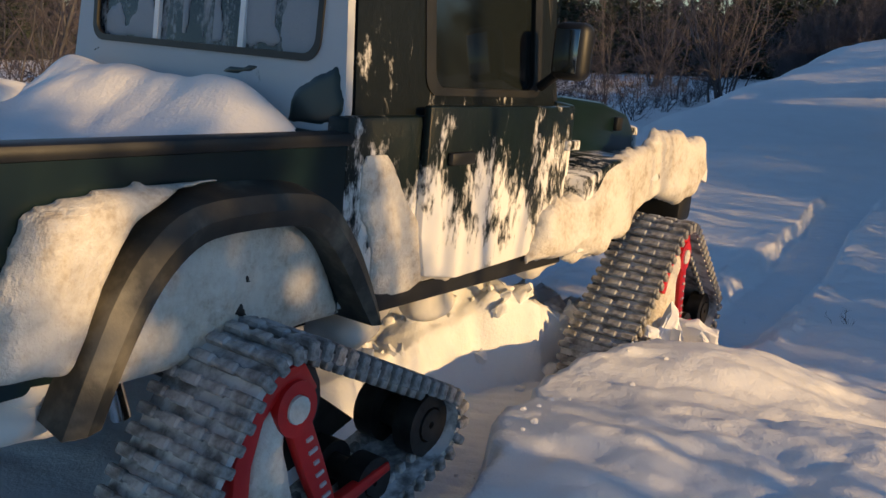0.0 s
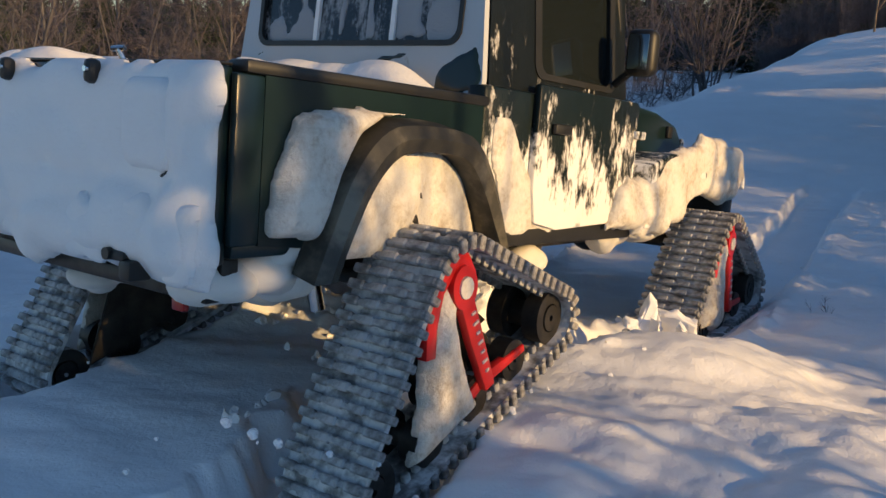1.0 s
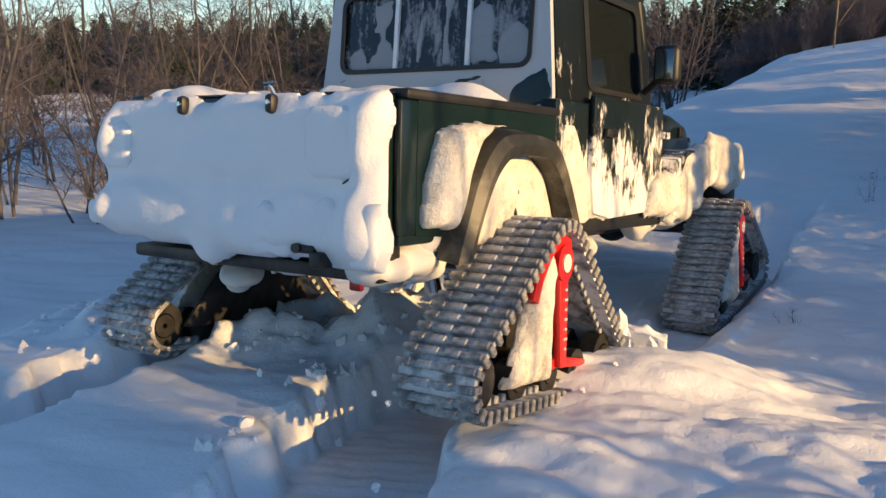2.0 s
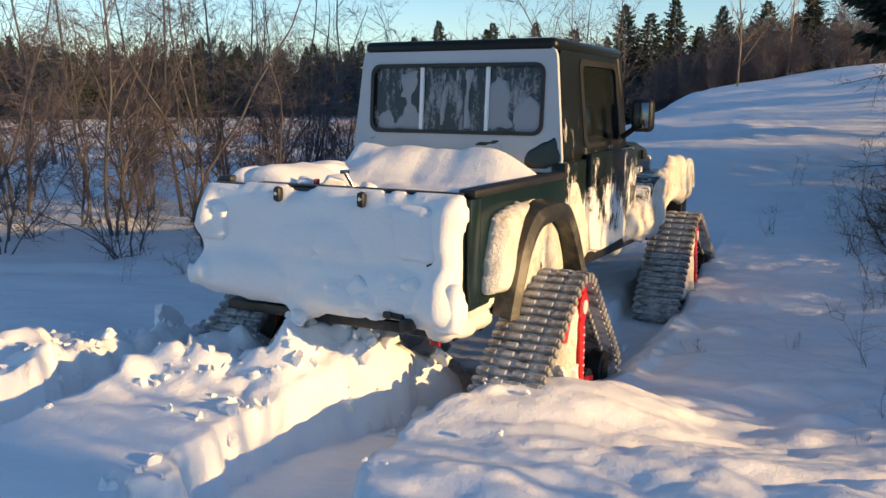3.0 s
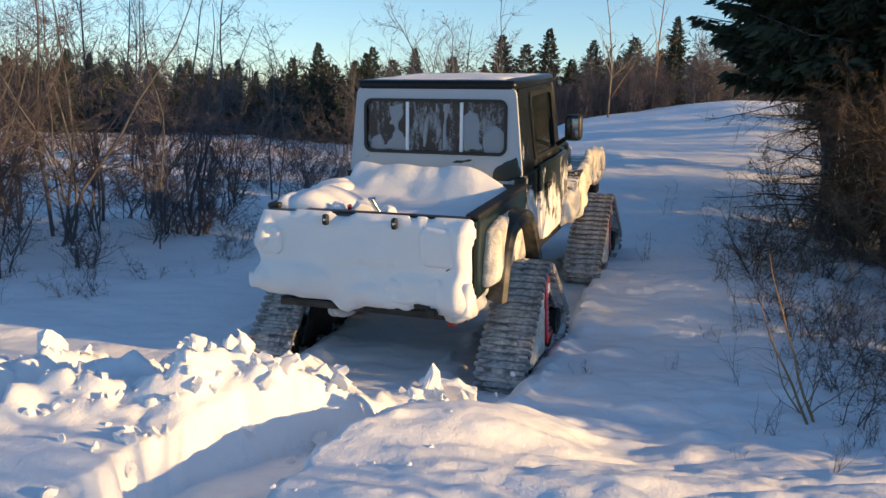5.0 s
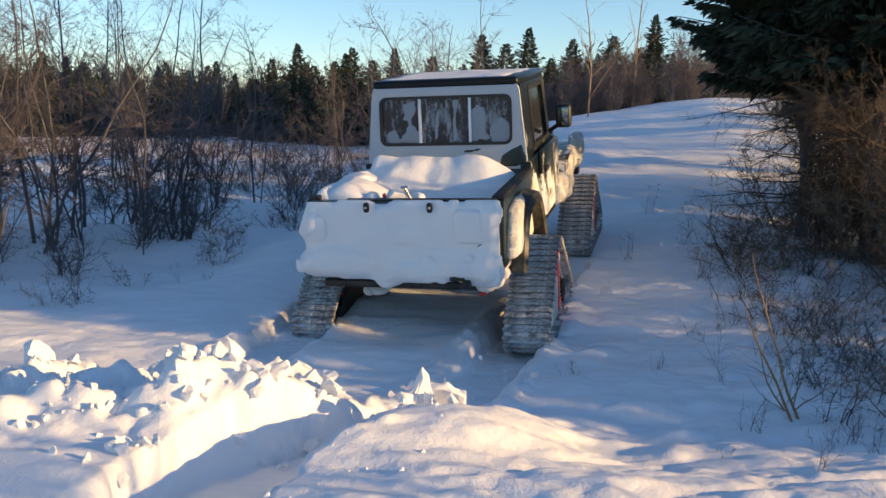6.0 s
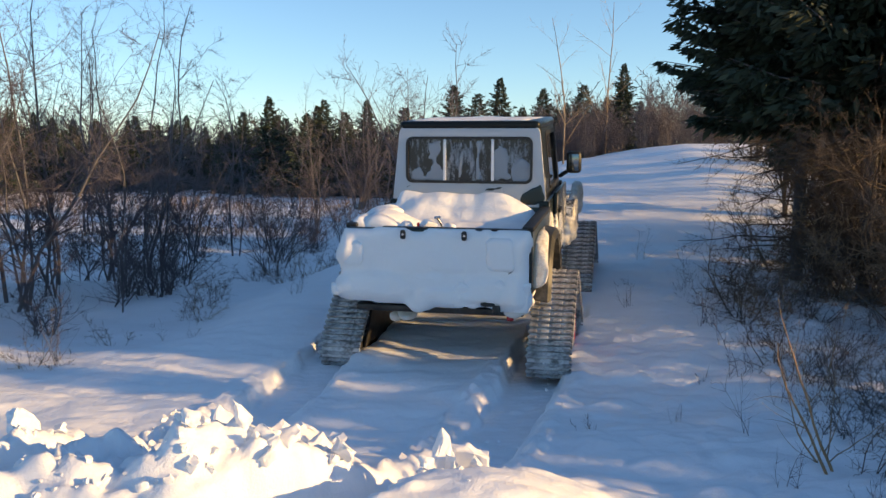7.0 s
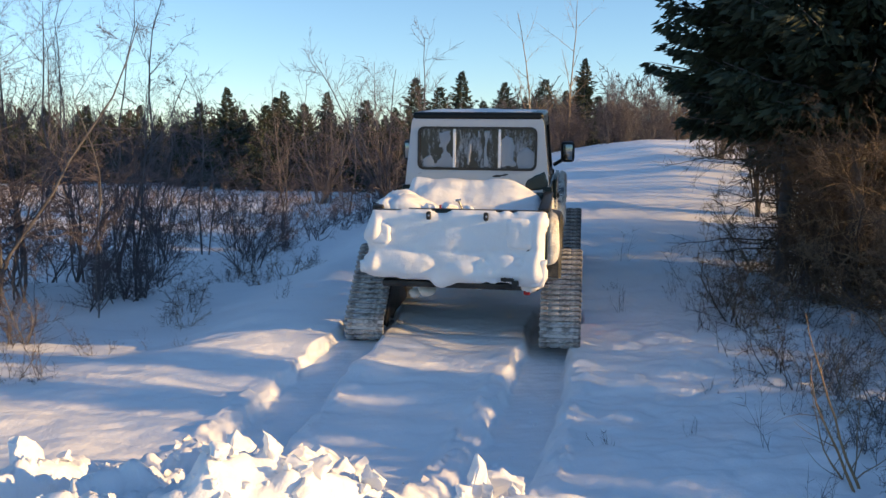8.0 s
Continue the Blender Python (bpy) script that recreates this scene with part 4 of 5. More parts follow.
def spruce(seed, tall, width, boughs, sprays, bare=0.08, needle=0.16, taper=0.9, slim=(0.10, 0.20), dead=0, uneven=0.6):
    """A spruce: trunk, and a crown of drooping boughs set with needle sprays."""
    rng = np.random.default_rng(seed)
    thing = new("spruce_tree")
    limbs = [(np.array([(0, 0, -0.2), (0, 0, tall * 0.35), (0, 0, tall * 0.7), (0, 0, tall * 0.985)]), (tall * 0.0075, tall * 0.006, tall * 0.0035, 0.006))]
    verts, faces = [], []
    for k in range(boughs):
        f = (k + rng.uniform(0, 1)) / boughs
        f = bare + (1 - bare) * f ** 0.9
        z = tall * f
        reach = width * (1 - f) ** taper * rng.uniform(uneven, 1.02) + 0.012 * width
        a = k * 2.399 + rng.uniform(-0.4, 0.4)
        out = np.array((math.cos(a), math.sin(a), 0.0))
        side = np.array((-out[1], out[0], 0.0))
        droop = rng.uniform(0.15, 0.5) * (1 - f)
        p0 = np.array((0, 0, z))
        curve = lambda t: p0 + out * reach * t + np.array((0, 0, 1)) * reach * (-droop * t + 0.30 * t * t)
        limbs.append((np.array([curve(i / 3) for i in range(4)]), [0.02 * (1 - i / 3) + 0.004 for i in range(4)]))
        for j in range(sprays):
            t = rng.uniform(0.12, 1.0)
            c = curve(t)
            s = rng.choice((-1, 1))
            c = c + side * s * reach * rng.uniform(0, 0.24) * (1.1 - 0.6 * t) - np.array((0, 0, 0.10)) * rng.uniform(0, 1) * reach * (1 - f)
            ln = needle * rng.uniform(0.7, 1.5) * (1.15 - 0.5 * t) * (1.1 - 0.75 * f)
            w = out * rng.uniform(0.3, 1.0) + side * s * rng.uniform(0.2, 1.0) + np.array((0, 0, rng.uniform(-0.85, 0.15)))
            w /= np.linalg.norm(w)
            n = np.cross(w, rng.normal(0, 1, 3))
            n = n / (np.linalg.norm(n) + 1e-9) * ln * rng.uniform(*slim)
            b = len(verts)
            verts += [tuple(c), tuple(c + w * ln * 0.5 + n), tuple(c + w * ln), tuple(c + w * ln * 0.5 - n)]
            faces += [(b, b + 1, b + 2, b + 3)]
    part_mesh("trunk", limbs_mesh("trunk", limbs[:1], BARK, 7), thing)
    tagged(part_mesh("bough", limbs_mesh("bough", limbs[1:], BARK, 4), thing), kind="stuff")
    tagged(part_mesh("crown", mesh_from("crown", verts, faces, NEEDLE), thing), kind="stuff")
    if dead:
        bare_boughs = []
        for k in range(dead):
            a = rng.uniform(0, 2 * math.pi)
            z = tall * rng.uniform(0.03, bare * 1.25)
            grow(rng, bare_boughs, (0, 0, z), (math.cos(a), math.sin(a), rng.uniform(-0.25, 0.2)), width * rng.uniform(0.35, 0.75), 0.014, 2, 6, 0.12, 2.3, -0.015, 0.15)
        tagged(part_mesh("dead_bough", limbs_mesh("dead_bough", bare_boughs, DARK_TWIG, 3), thing), "dead leafless lower boughs", kind="stuff")
    return thing


def stand(thing, x, y, turn=0.0, size=1.0, sink=0.05, lean=(0.0, 0.0)):
    thing.matrix_basis = pose(x, y, ground_z(x, y) - sink, lean[0], lean[1], turn) @ Matrix.Scale(size, 4)
    return thing


def copies(kinds, spots, group):
    """Sets up each kind once and copies it to the other spots (x, y, turn, size)."""
    used = set()
    for k, (x, y, turn, size) in enumerate(spots):
        kind = kinds[k % len(kinds)]
        if kind in used:
            ob = copy_thing(kind, Matrix())
        else:
            ob = kind
            used.add(kind)
        stand(ob, x, y, turn, size)
        ob["group"] = group


pick = random.Random(5)


def plants():
    # far spruces over the woods
    far = [spruce(k, 9.5 * h, w, n, 40, 0.04, 0.55, tp, (0.13, 0.26), 0, 0.35) for k, h, w, n, tp in ((1, 1.0, 4.6, 150, 0.78), (2, 0.92, 5.2, 130, 0.72), (3, 1.06, 4.3, 150, 0.85), (4, 0.85, 5.0, 120, 0.8))]
    for t in far:
        tagged(t, "dark green spruce rising out of distant woods", "spruce")
    spots = []
    for az, dist, tall in ((-19.7, 57, 1.0), (-17.5, 58, 0.92), (-15, 60, 0.85), (-11.4, 58, 1.05), (-10.2, 59, 0.95), (-7.6, 62, 0.95), (-23, 57, 0.9), (-26, 58, 0.95), (-29, 57, 0.95), (-33, 60, 1.0),
                           (-4.4, 52, 1.15), (-2.0, 50, 1.18), (-0.9, 52, 1.2), (0.4, 54, 1.05), (1.9, 50, 1.1), (4.4, 50, 1.15), (7.6, 48, 1.15), (9.2, 48, 1.22), (10.6, 50, 1.15), (12, 54, 1.05), (13.4, 52, 1.05),
                           (16, 50, 1.0), (18.5, 52, 1.1), (-13.3, 63, 0.9), (-21.3, 62, 0.85), (3.2, 58, 1.0), (6.3, 60, 1.0)):
        a = radians(az)
        if az > -6:
            dist *= 0.86
        spots.append((-0.5 + dist * math.sin(a), 0.7 + dist * math.cos(a), pick.uniform(0, 360), tall * pick.uniform(0.9, 1.06) * (0.49 if az < -6 else 0.47)))
    for k in range(170):
        a, dist = radians(-42 + 62 * k / 169 + pick.uniform(-0.6, 0.6)), pick.uniform(48, 63)
        spots.append((-0.5 + dist * math.sin(a), 0.7 + dist * math.cos(a), pick.uniform(0, 360), pick.uniform(0.32, 0.49)))
    copies(far, spots, "distant spruces")

    # far woods: a deep belt of bare crowns
    rng = np.random.default_rng(12)
    limbs = []
    for k in range(2300):
        az = radians(rng.uniform(-62, 62))
        dist = rng.uniform(63 if az < -0.12 else 47, 82)
        x, y = -0.5 + dist * math.sin(az), dist * math.cos(az)
        z0 = float(base_height(np.array([x]), np.array([y]))[0])
        tall = rng.uniform(2.8, 5.6) * (0.75 + 0.3 * (dist - 40) / 40)
        own = []
        grow(rng, own, (x, y, z0 - 0.3), (rng.normal(0, 0.08), rng.normal(0, 0.08), 1), tall, 0.05, 2, 5, 0.08, 2.0, 0.03, 0.15)
        limbs += [(p, [max(v, 0.016) for v in r]) for p, r in own]
    tagged(new("bare_woods", limbs_mesh("bare_woods", limbs, FAR_TWIG, 3)), "distant belt of leafless grey-brown woods", "woods", kind="stuff")

    # reddish brush and straw over the marsh on the left
    limbs, straw = [], []
    for k in range(620):
        y = rng.uniform(12, 42)
        x = float(trail_x(y)) - rng.uniform(4.6, 34) - 0.1 * y
        if vnoise(x * 0.12, y * 0.3, 91) < -0.15:
            continue
        z0 = float(base_height(np.array([x]), np.array([y]))[0])
        if k % 2:
            for _ in range(3):
                grow(rng, limbs, (x + rng.normal(0, 0.3), y + rng.normal(0, 0.3), z0 - 0.05), (rng.normal(0, 0.3), rng.normal(0, 0.3), 1), rng.uniform(0.4, 1.1), 0.007, 1, 4, 0.14, 1.5, 0.05, 0.2)
        else:
            for _ in range(18):
                a = np.array((x + rng.normal(0, 0.7), y + rng.normal(0, 0.5), z0 - 0.05))
                b = a + np.array((rng.normal(0, 0.14), rng.normal(0, 0.14), rng.uniform(0.25, 0.55)))
                straw.append(([a, (a + b) / 2 + rng.normal(0, 0.02, 3), b], [0.008, 0.006, 0.003]))
    tagged(new("marsh_brush", limbs_mesh("marsh_brush", limbs, TWIG, 3)), "low reddish leafless brush standing in snow", "brush", kind="stuff")
    tagged(new("marsh_grass", limbs_mesh("marsh_grass", straw, STRAW, 3)), "dry straw-coloured marsh grass in snow", "grass", kind="stuff")

    # saplings along the left edge
    kinds = [bare_tree("bare_sapling", 20 + k, tall, stems, r, "leafless grey sapling with fine reddish twigs", "sapling", 3, 0.4, 1.55, None, None, 0.12, 0.03, 0.0026) for k, (tall, stems, r) in enumerate(((4.4, 3, 0.027), (3.7, 4, 0.023), (5.0, 2, 0.030), (3.1, 5, 0.019)))]
    spots = [(-4.2, 13.0, 10, 1.0), (-3.55, 13.6, 120, 0.95), (-3.2, 14.6, 40, 0.9), (-5.0, 12.3, 200, 1.0), (-5.7, 13.5, 80, 1.0), (-2.7, 15.4, 260, 0.8), (-6.6, 11.6, 310, 1.05), (-7.4, 13.3, 30, 1.1), (-4.6, 10.4, 160, 0.95), (-5.6, 9.6, 75, 1.0),
             (-6.4, 9.0, 15, 1.0)]
    spots += [(-2.95, 12.0, 10, 0.92), (-2.55, 12.6, 200, 0.75), (-3.9, 11.3, 100, 1.05), (-4.3, 11.8, 300, 0.9)]
    spots += [(-8.5, 11, 140, 1.1), (-9.5, 14, 20, 1.0), (-7.0, 16, 60, 1.0), (-4.4, 17, 190, 0.95), (-1.8, 19, 220, 0.8), (-0.9, 23, 20, 0.85), (-8.2, 8.3, 100, 1.0), (-2.2, 17.2, 300, 0.7), (-10.5, 9.5, 250, 1.1),
             (-7.4, 7.4, 200, 0.9), (-9.8, 7.0, 20, 1.0), (-11.5, 12.5, 70, 1.1), (-3.6, 21, 70, 1.0), (-6.2, 22, 180, 1.1), (-10, 19, 10, 1.1), (1.0, 27, 90, 0.9), (-1.5, 28, 90, 1.0)]
    spots += [(-5.3, 10.9, 33, 0.85), (-4.9, 11.5, 77, 0.9), (-6.9, 9.8, 99, 0.9), (-5.2, 8.8, 290, 0.75), (-6.1, 7.9, 140, 0.8), (-3.9, 12.1, 320, 0.8), (-7.9, 12.0, 210, 0.95)]
    copies(kinds, spots, "saplings along the trail")
    # shrub clumps at their feet
    kinds = [bare_tree("bare_shrub", 40 + k, tall, stems, 0.013, "dense leafless shrub clump with dark stems", "shrub", 2, 0.7, 1.5, BARK, TWIG, 0.17, 0.03, 0.003) for k, (tall, stems) in enumerate(((1.7, 7), (1.3, 9), (2.1, 6)))]
    spots = []
    for k in range(20):
        y = 8.6 + 1.0 * k + pick.uniform(-0.3, 0.3)
        d = 3.9 + 0.06 * (y - 8) + abs(pick.gauss(0, 0.9))
        spots.append((float(trail_x(y)) - d - max(0, 10.5 - y) * 0.45, y, pick.uniform(0, 360), pick.uniform(0.55, 0.95)))
    for k in range(11):
        y = 10.0 + 1.2 * k
        spots.append((float(trail_x(y)) - 4.6 - abs(rng.normal(0, 2.0)), y, 47.0 * k, rng.uniform(0.6, 1.1)))
    copies(kinds, spots, "shrubs along the left edge")

    # tall leaning thicket behind the cab
    big = [bare_tree("bare_thicket", 61, 6.2, 14, 0.045, "tall spreading leafless thicket", "thicket", 2, 0.75, 1.7, None, None, 0.09, 0.03, 0.007)]
    copies(big, [(2.2, 25.5, 30, 0.85), (0.4, 34, 200, 0.8)], "thickets before the woods")
    # lone slender tree beyond the crest
    slim = [bare_tree("slender_birch", 66, 8.0, 1, 0.055, "slender pale leafless birch", "birch", 2, 0.04, 0.9, PALE_TWIG, PALE_TWIG, 0.06, 0.03, 0.006)]
    copies(slim, [(7.5, 30.5, 0, 0.66), (10.6, 36, 140, 0.8)], "birches beyond the crest")
    # brush at the trail's far end
    kinds = [bare_tree("crest_brush", 71 + k, 2.6, 10, 0.014, "reddish leafless brush at the trail's end", "brush", 2, 0.45, 1.5, None, None, 0.09, 0.03, 0.005) for k in range(2)]
    spots = [(pick.uniform(4.5, 18), pick.uniform(33, 40), pick.uniform(0, 360), pick.uniform(0.6, 1.15)) for _ in range(60)]
    copies(kinds, spots, "brush beyond the crest")

    # the big spruces on the right, beside and behind the viewer
    near = [spruce(81, 11.0, 2.1, 360, 420, 0.19, 0.21, 0.6, (0.10, 0.20), 46), spruce(82, 9.5, 2.0, 190, 300, 0.15, 0.20, 0.9, (0.10, 0.20), 36)]
    for t in near:
        tagged(t, "large dark spruce with drooping boughs beside the trail", "spruce")
    spots = [(5.9, 9.9, 20, 1.05), (9.0, 15.5, 200, 0.9), (9.4, 12.4, 90, 1.0), (11.5, 20, 10, 0.95)]
    spots += [(8.0, 11.6, 140, 0.85), (7.6, 12.6, 250, 0.95), (5.5, 10.7, 150, 1.0), (7.0, 11.0, 60, 0.8)]
    copies(near, spots, "spruces beside the trail")
    # young spruces out of view, added and sized to shade bank and verge
    young = [spruce(85, 3.3, 0.85, 110, 90, 0.06, 0.15)]
    tagged(young[0], "unseen young spruce added for its shade, open drooping boughs", "spruce")
    spots = [(8.4, -1.1, 30, 1.35), (9.3, -0.9, 80, 1.2), (8.8, -2.2, 10, 1.35), (7.6, -0.3, 60, 0.95), (8.7, 4.5, 200, 1.0), (8.6, -2.6, 0, 0.9), (8.2, 0.4, 100, 0.55), (9.2, 3.4, 20, 1.0), (7.6, 5.0, 70, 0.9), (10.5, -4.4, 130, 1.0), (7.0, 3.8, 15, 0.5), (8.0, 3.2, 140, 0.55),
              (5.6, 3.7, 15, 0.36), (6.2, 4.3, 95, 0.42), (6.6, 3.3, 210, 0.40), (5.9, 4.9, 300, 0.36), (7.3, 4.6, 50, 0.45), (5.3, 4.5, 170, 0.28), (6.8, 5.2, 20, 0.42)]
    copies(young, spots, "young spruces beside the road")
    # leafless thicket on the right
    # the second kind is coloured pale, as twigs that catch the sun
    kinds = [bare_tree("bare_bush", 90 + k, tall, stems, 0.015, "tangled leafless bush, twigs dark brown, one kind coloured as sunlit", "bush", 2, 0.8, 1.7, PALE_TWIG if k == 1 else DARK_TWIG, PALE_TWIG if k == 1 else DARK_TWIG, 0.17, 0.0, 0.0042) for k, (tall, stems) in enumerate(((2.2, 11), (1.7, 12), (2.6, 10)))]
    spots = [(4.6, 8.4, 0, 1.0), (5.2, 9.6, 100, 1.0), (4.0, 7.2, 40, 0.75), (5.6, 8.6, 220, 1.1), (4.9, 7.2, 300, 0.9), (6.3, 9.2, 30, 1.1), (5.4, 11.0, 80, 1.0), (6.6, 12.4, 10, 0.9), (3.6, 6.2, 200, 0.5), (4.4, 6.0, 90, 0.7),
             (5.6, 7.0, 150, 1.0), (4.2, 9.9, 250, 0.55), (7.4, 14.0, 60, 0.9), (5.0, 5.4, 20, 0.8), (6.6, 7.6, 200, 1.1)]
    spots = [(x + (1.2 if y > 8 else 0.8), y, turn, size * 0.9) for x, y, turn, size in spots]
    for k in range(9):
        y = pick.uniform(7.4, 14)
        spots.append((5.5 + 0.33 * (y - 7.0) + pick.uniform(0, 2.6), y, pick.uniform(0, 360), pick.uniform(0.8, 1.2)))
    # the first three stand out of view, added to shade the right foreground
    spots += [(5.0, 4.2, 120, 0.65), (4.7, 5.0, 240, 0.6), (5.4, 5.2, 10, 0.7), (5.8, 7.6, 40, 0.9), (5.7, 8.4, 130, 0.9), (6.2, 8.0, 220, 1.0), (5.4, 6.6, 300, 0.7), (5.8, 9.6, 20, 0.9), (6.1, 10.1, 100, 1.1), (6.2, 10.6, 200, 0.8), (6.3, 9.2, 270, 1.1), (5.5, 10.2, 60, 0.8), (5.9, 10.7, 310, 0.9), (5.6, 11.2, 10, 0.9)]
    # unseen row along the road, added for the shade it casts
    for k in range(9):
        y = -4.5 + 1.1 * k
        spots.append((5.6 + pick.uniform(0.0, 3.5), y, pick.uniform(0, 360), pick.uniform(0.5, 0.9)))
    # none along the sun's line to the broken bank, which stays lit
    spots = [p for p in spots if not 3.8 < p[1] + 0.383 * p[0] < 5.5]
    # low unseen bushes, added to shade the ground but not the truck
    spots += [(6.4, 3.4, 30, 0.6), (7.2, 3.6, 110, 0.6), (6.9, 4.3, 240, 0.6), (7.8, 4.2, 300, 0.65)]
    for k in range(9):
        y = pick.uniform(14, 32)
        spots.append((float(trail_x(y)) + 4.5 + pick.uniform(0, 3.5), y, pick.uniform(0, 360), pick.uniform(0.7, 1.1)))
    copies(kinds, spots, "bushes on the right of the trail")
    # thin trunks, mostly out of view, added to streak the snow with shadows
    kinds = [bare_tree("shade_sapling", 130 + k, tall, stems, r, "leafless sapling added to cast shadow streaks, a few straight dark stems", "sapling", 2, 0.2, 0.9, DARK_TWIG, DARK_TWIG, 0.06) for k, (tall, stems, r) in enumerate(((4.4, 3, 0.045), (3.6, 4, 0.038), (5.0, 2, 0.055)))]
    spots = []
    for k in range(30):
        y = -5.0 + 0.62 * k + pick.uniform(-0.3, 0.3)
        spots.append((6.3 + 0.12 * max(0, y - 5) + abs(pick.gauss(0, 2.2)), y, pick.uniform(0, 360), pick.uniform(0.6, 1.0)))
    for k in range(17):
        x = 5.9 + pick.uniform(0, 4.5)
        spots.append((x, -0.9 + 0.27 * k + pick.uniform(-0.1, 0.1) - 0.383 * x, pick.uniform(0, 360), pick.uniform(0.6, 1.0)))
    # a lane left open so that the sun reaches the broken bank
    spots = [p for p in spots if not 3.8 < p[1] + 0.383 * p[0] < 5.5]
    for k in range(30):
        y = 13 + 0.65 * k + pick.uniform(-0.4, 0.4)
        spots.append((float(trail_x(y)) + 4.6 + abs(pick.gauss(0, 2.0)), y, pick.uniform(0, 360), pick.uniform(0.6, 0.9)))
    copies(kinds, spots, "saplings on the right")
    # boughs reaching out over the trail
    reach = bare_tree("leaning_sapling", 141, 3.4, 2, 0.020, "leafless sapling leaning out over the trail", "sapling", 3, 0.2, 1.9, DARK_TWIG, DARK_TWIG, 0.10, -0.02)
    for k, (x, y, z, rx, ry, rz, size) in enumerate(((5.9, 9.6, 1.3, 0, -78, 10, 0.62), (6.0, 9.8, 0.0, 12, -38, 0, 0.9), (6.2, 10.5, 2.9, 0, -66, -8, 0.75))):
        ob = reach if k == 0 else copy_thing(reach, Matrix())
        ob.matrix_basis = pose(x, y, ground_z(x, y) + z, rx, ry, rz) @ Matrix.Scale(size, 4)
        ob["group"] = "boughs over the trail"
    # dry weeds poking through the snow
    kinds = [bare_tree("dry_weed", 110 + k, tall, stems, 0.0045, "thin dry weed stalks poking through snow", "weed", 1, 0.5, 1.2) for k, (tall, stems) in enumerate(((0.55, 3), (0.35, 4), (0.8, 2)))]
    spots = [(2.3, 5.0, 0, 1), (2.7, 4.7, 40, 1), (2.6, 5.8, 80, 0.9), (3.1, 6.6, 10, 1.1), (2.9, 7.3, 200, 1), (3.4, 7.9, 90, 1.2), (2.2, 6.3, 30, 0.6), (1.55, 6.15, 70, 0.9), (3.6, 8.8, 60, 1.2), (2.4, 4.2, 250, 0.8), (2.0, 4.5, 20, 0.7), (3.2, 5.4, 0, 1.1),
             (-0.75, 10.3, 20, 1.0), (-1.6, 8.9, 50, 0.9), (-2.6, 8.3, 80, 1.3), (-2.9, 8.6, 10, 1.2), (-2.3, 9.6, 0, 0.6), (-1.9, 9.3, 110, 0.5), (-3.5, 8.9, 200, 1.1), (-0.2, 13.0, 0, 0.7), (-3.3, 7.7, 30, 0.7), (2.9, 9.5, 60, 1.0), (3.3, 10.6, 90, 1.0), (3.9, 12.0, 0, 1.0)]
    spots = [(x, y, turn, size * 0.72) for x, y, turn, size in spots]
    for k in range(46):
        y = pick.uniform(4.3, 10.5)
        spots.append((2.7 + 0.16 * (y - 4.3) + abs(pick.gauss(0, 0.9)), y, pick.uniform(0, 360), pick.uniform(0.4, 0.9)))
    copies(kinds, spots, "dry weeds in the snow")
    # open tangles of twigs on the verge
    # dark, bark-grey, and one kind with the sun painted into its pale colour
    kinds = [bare_tree("verge_twigs", 150 + k, tall, stems, 0.007, "open tangle of leafless twigs in snow, one kind coloured as sunlit", "twigs", 2, 0.9, 1.1, TWIG_A, TWIG_A, 0.13, -0.02, 0.0026) for k, (tall, stems, TWIG_A) in enumerate(((0.9, 5, DARK_TWIG), (0.7, 7, BARK), (1.15, 4, PALE_TWIG)))]
    spots = []
    for k in range(44):
        y = pick.uniform(4.6, 10.0)
        spots.append((2.75 + 0.27 * (y - 4.6) + abs(pick.gauss(0, 0.85)), y, pick.uniform(0, 360), pick.uniform(0.55, 1.1)))
    for k in range(12):
        y = pick.uniform(8.0, 14.0)
        spots.append((float(trail_x(y)) - 3.0 - abs(pick.gauss(0, 0.6)), y, pick.uniform(0, 360), pick.uniform(0.4, 0.9)))
    copies(kinds, spots, "twig tangles on the verges")
    # a bent stem leaning back towards the trees
    bent = bare_tree("bent_stalks", 121, 1.5, 3, 0.014, "bent straw-brown stalks leaning over snow", "stalks", 1, 0.10, 0.8, STRAW, PALE_TWIG)
    bent.matrix_basis = pose(2.8, 5.3, ground_z(2.8, 5.3) - 0.05, -6, -24, 0) @ Matrix.Scale(0.8, 4)


plants()


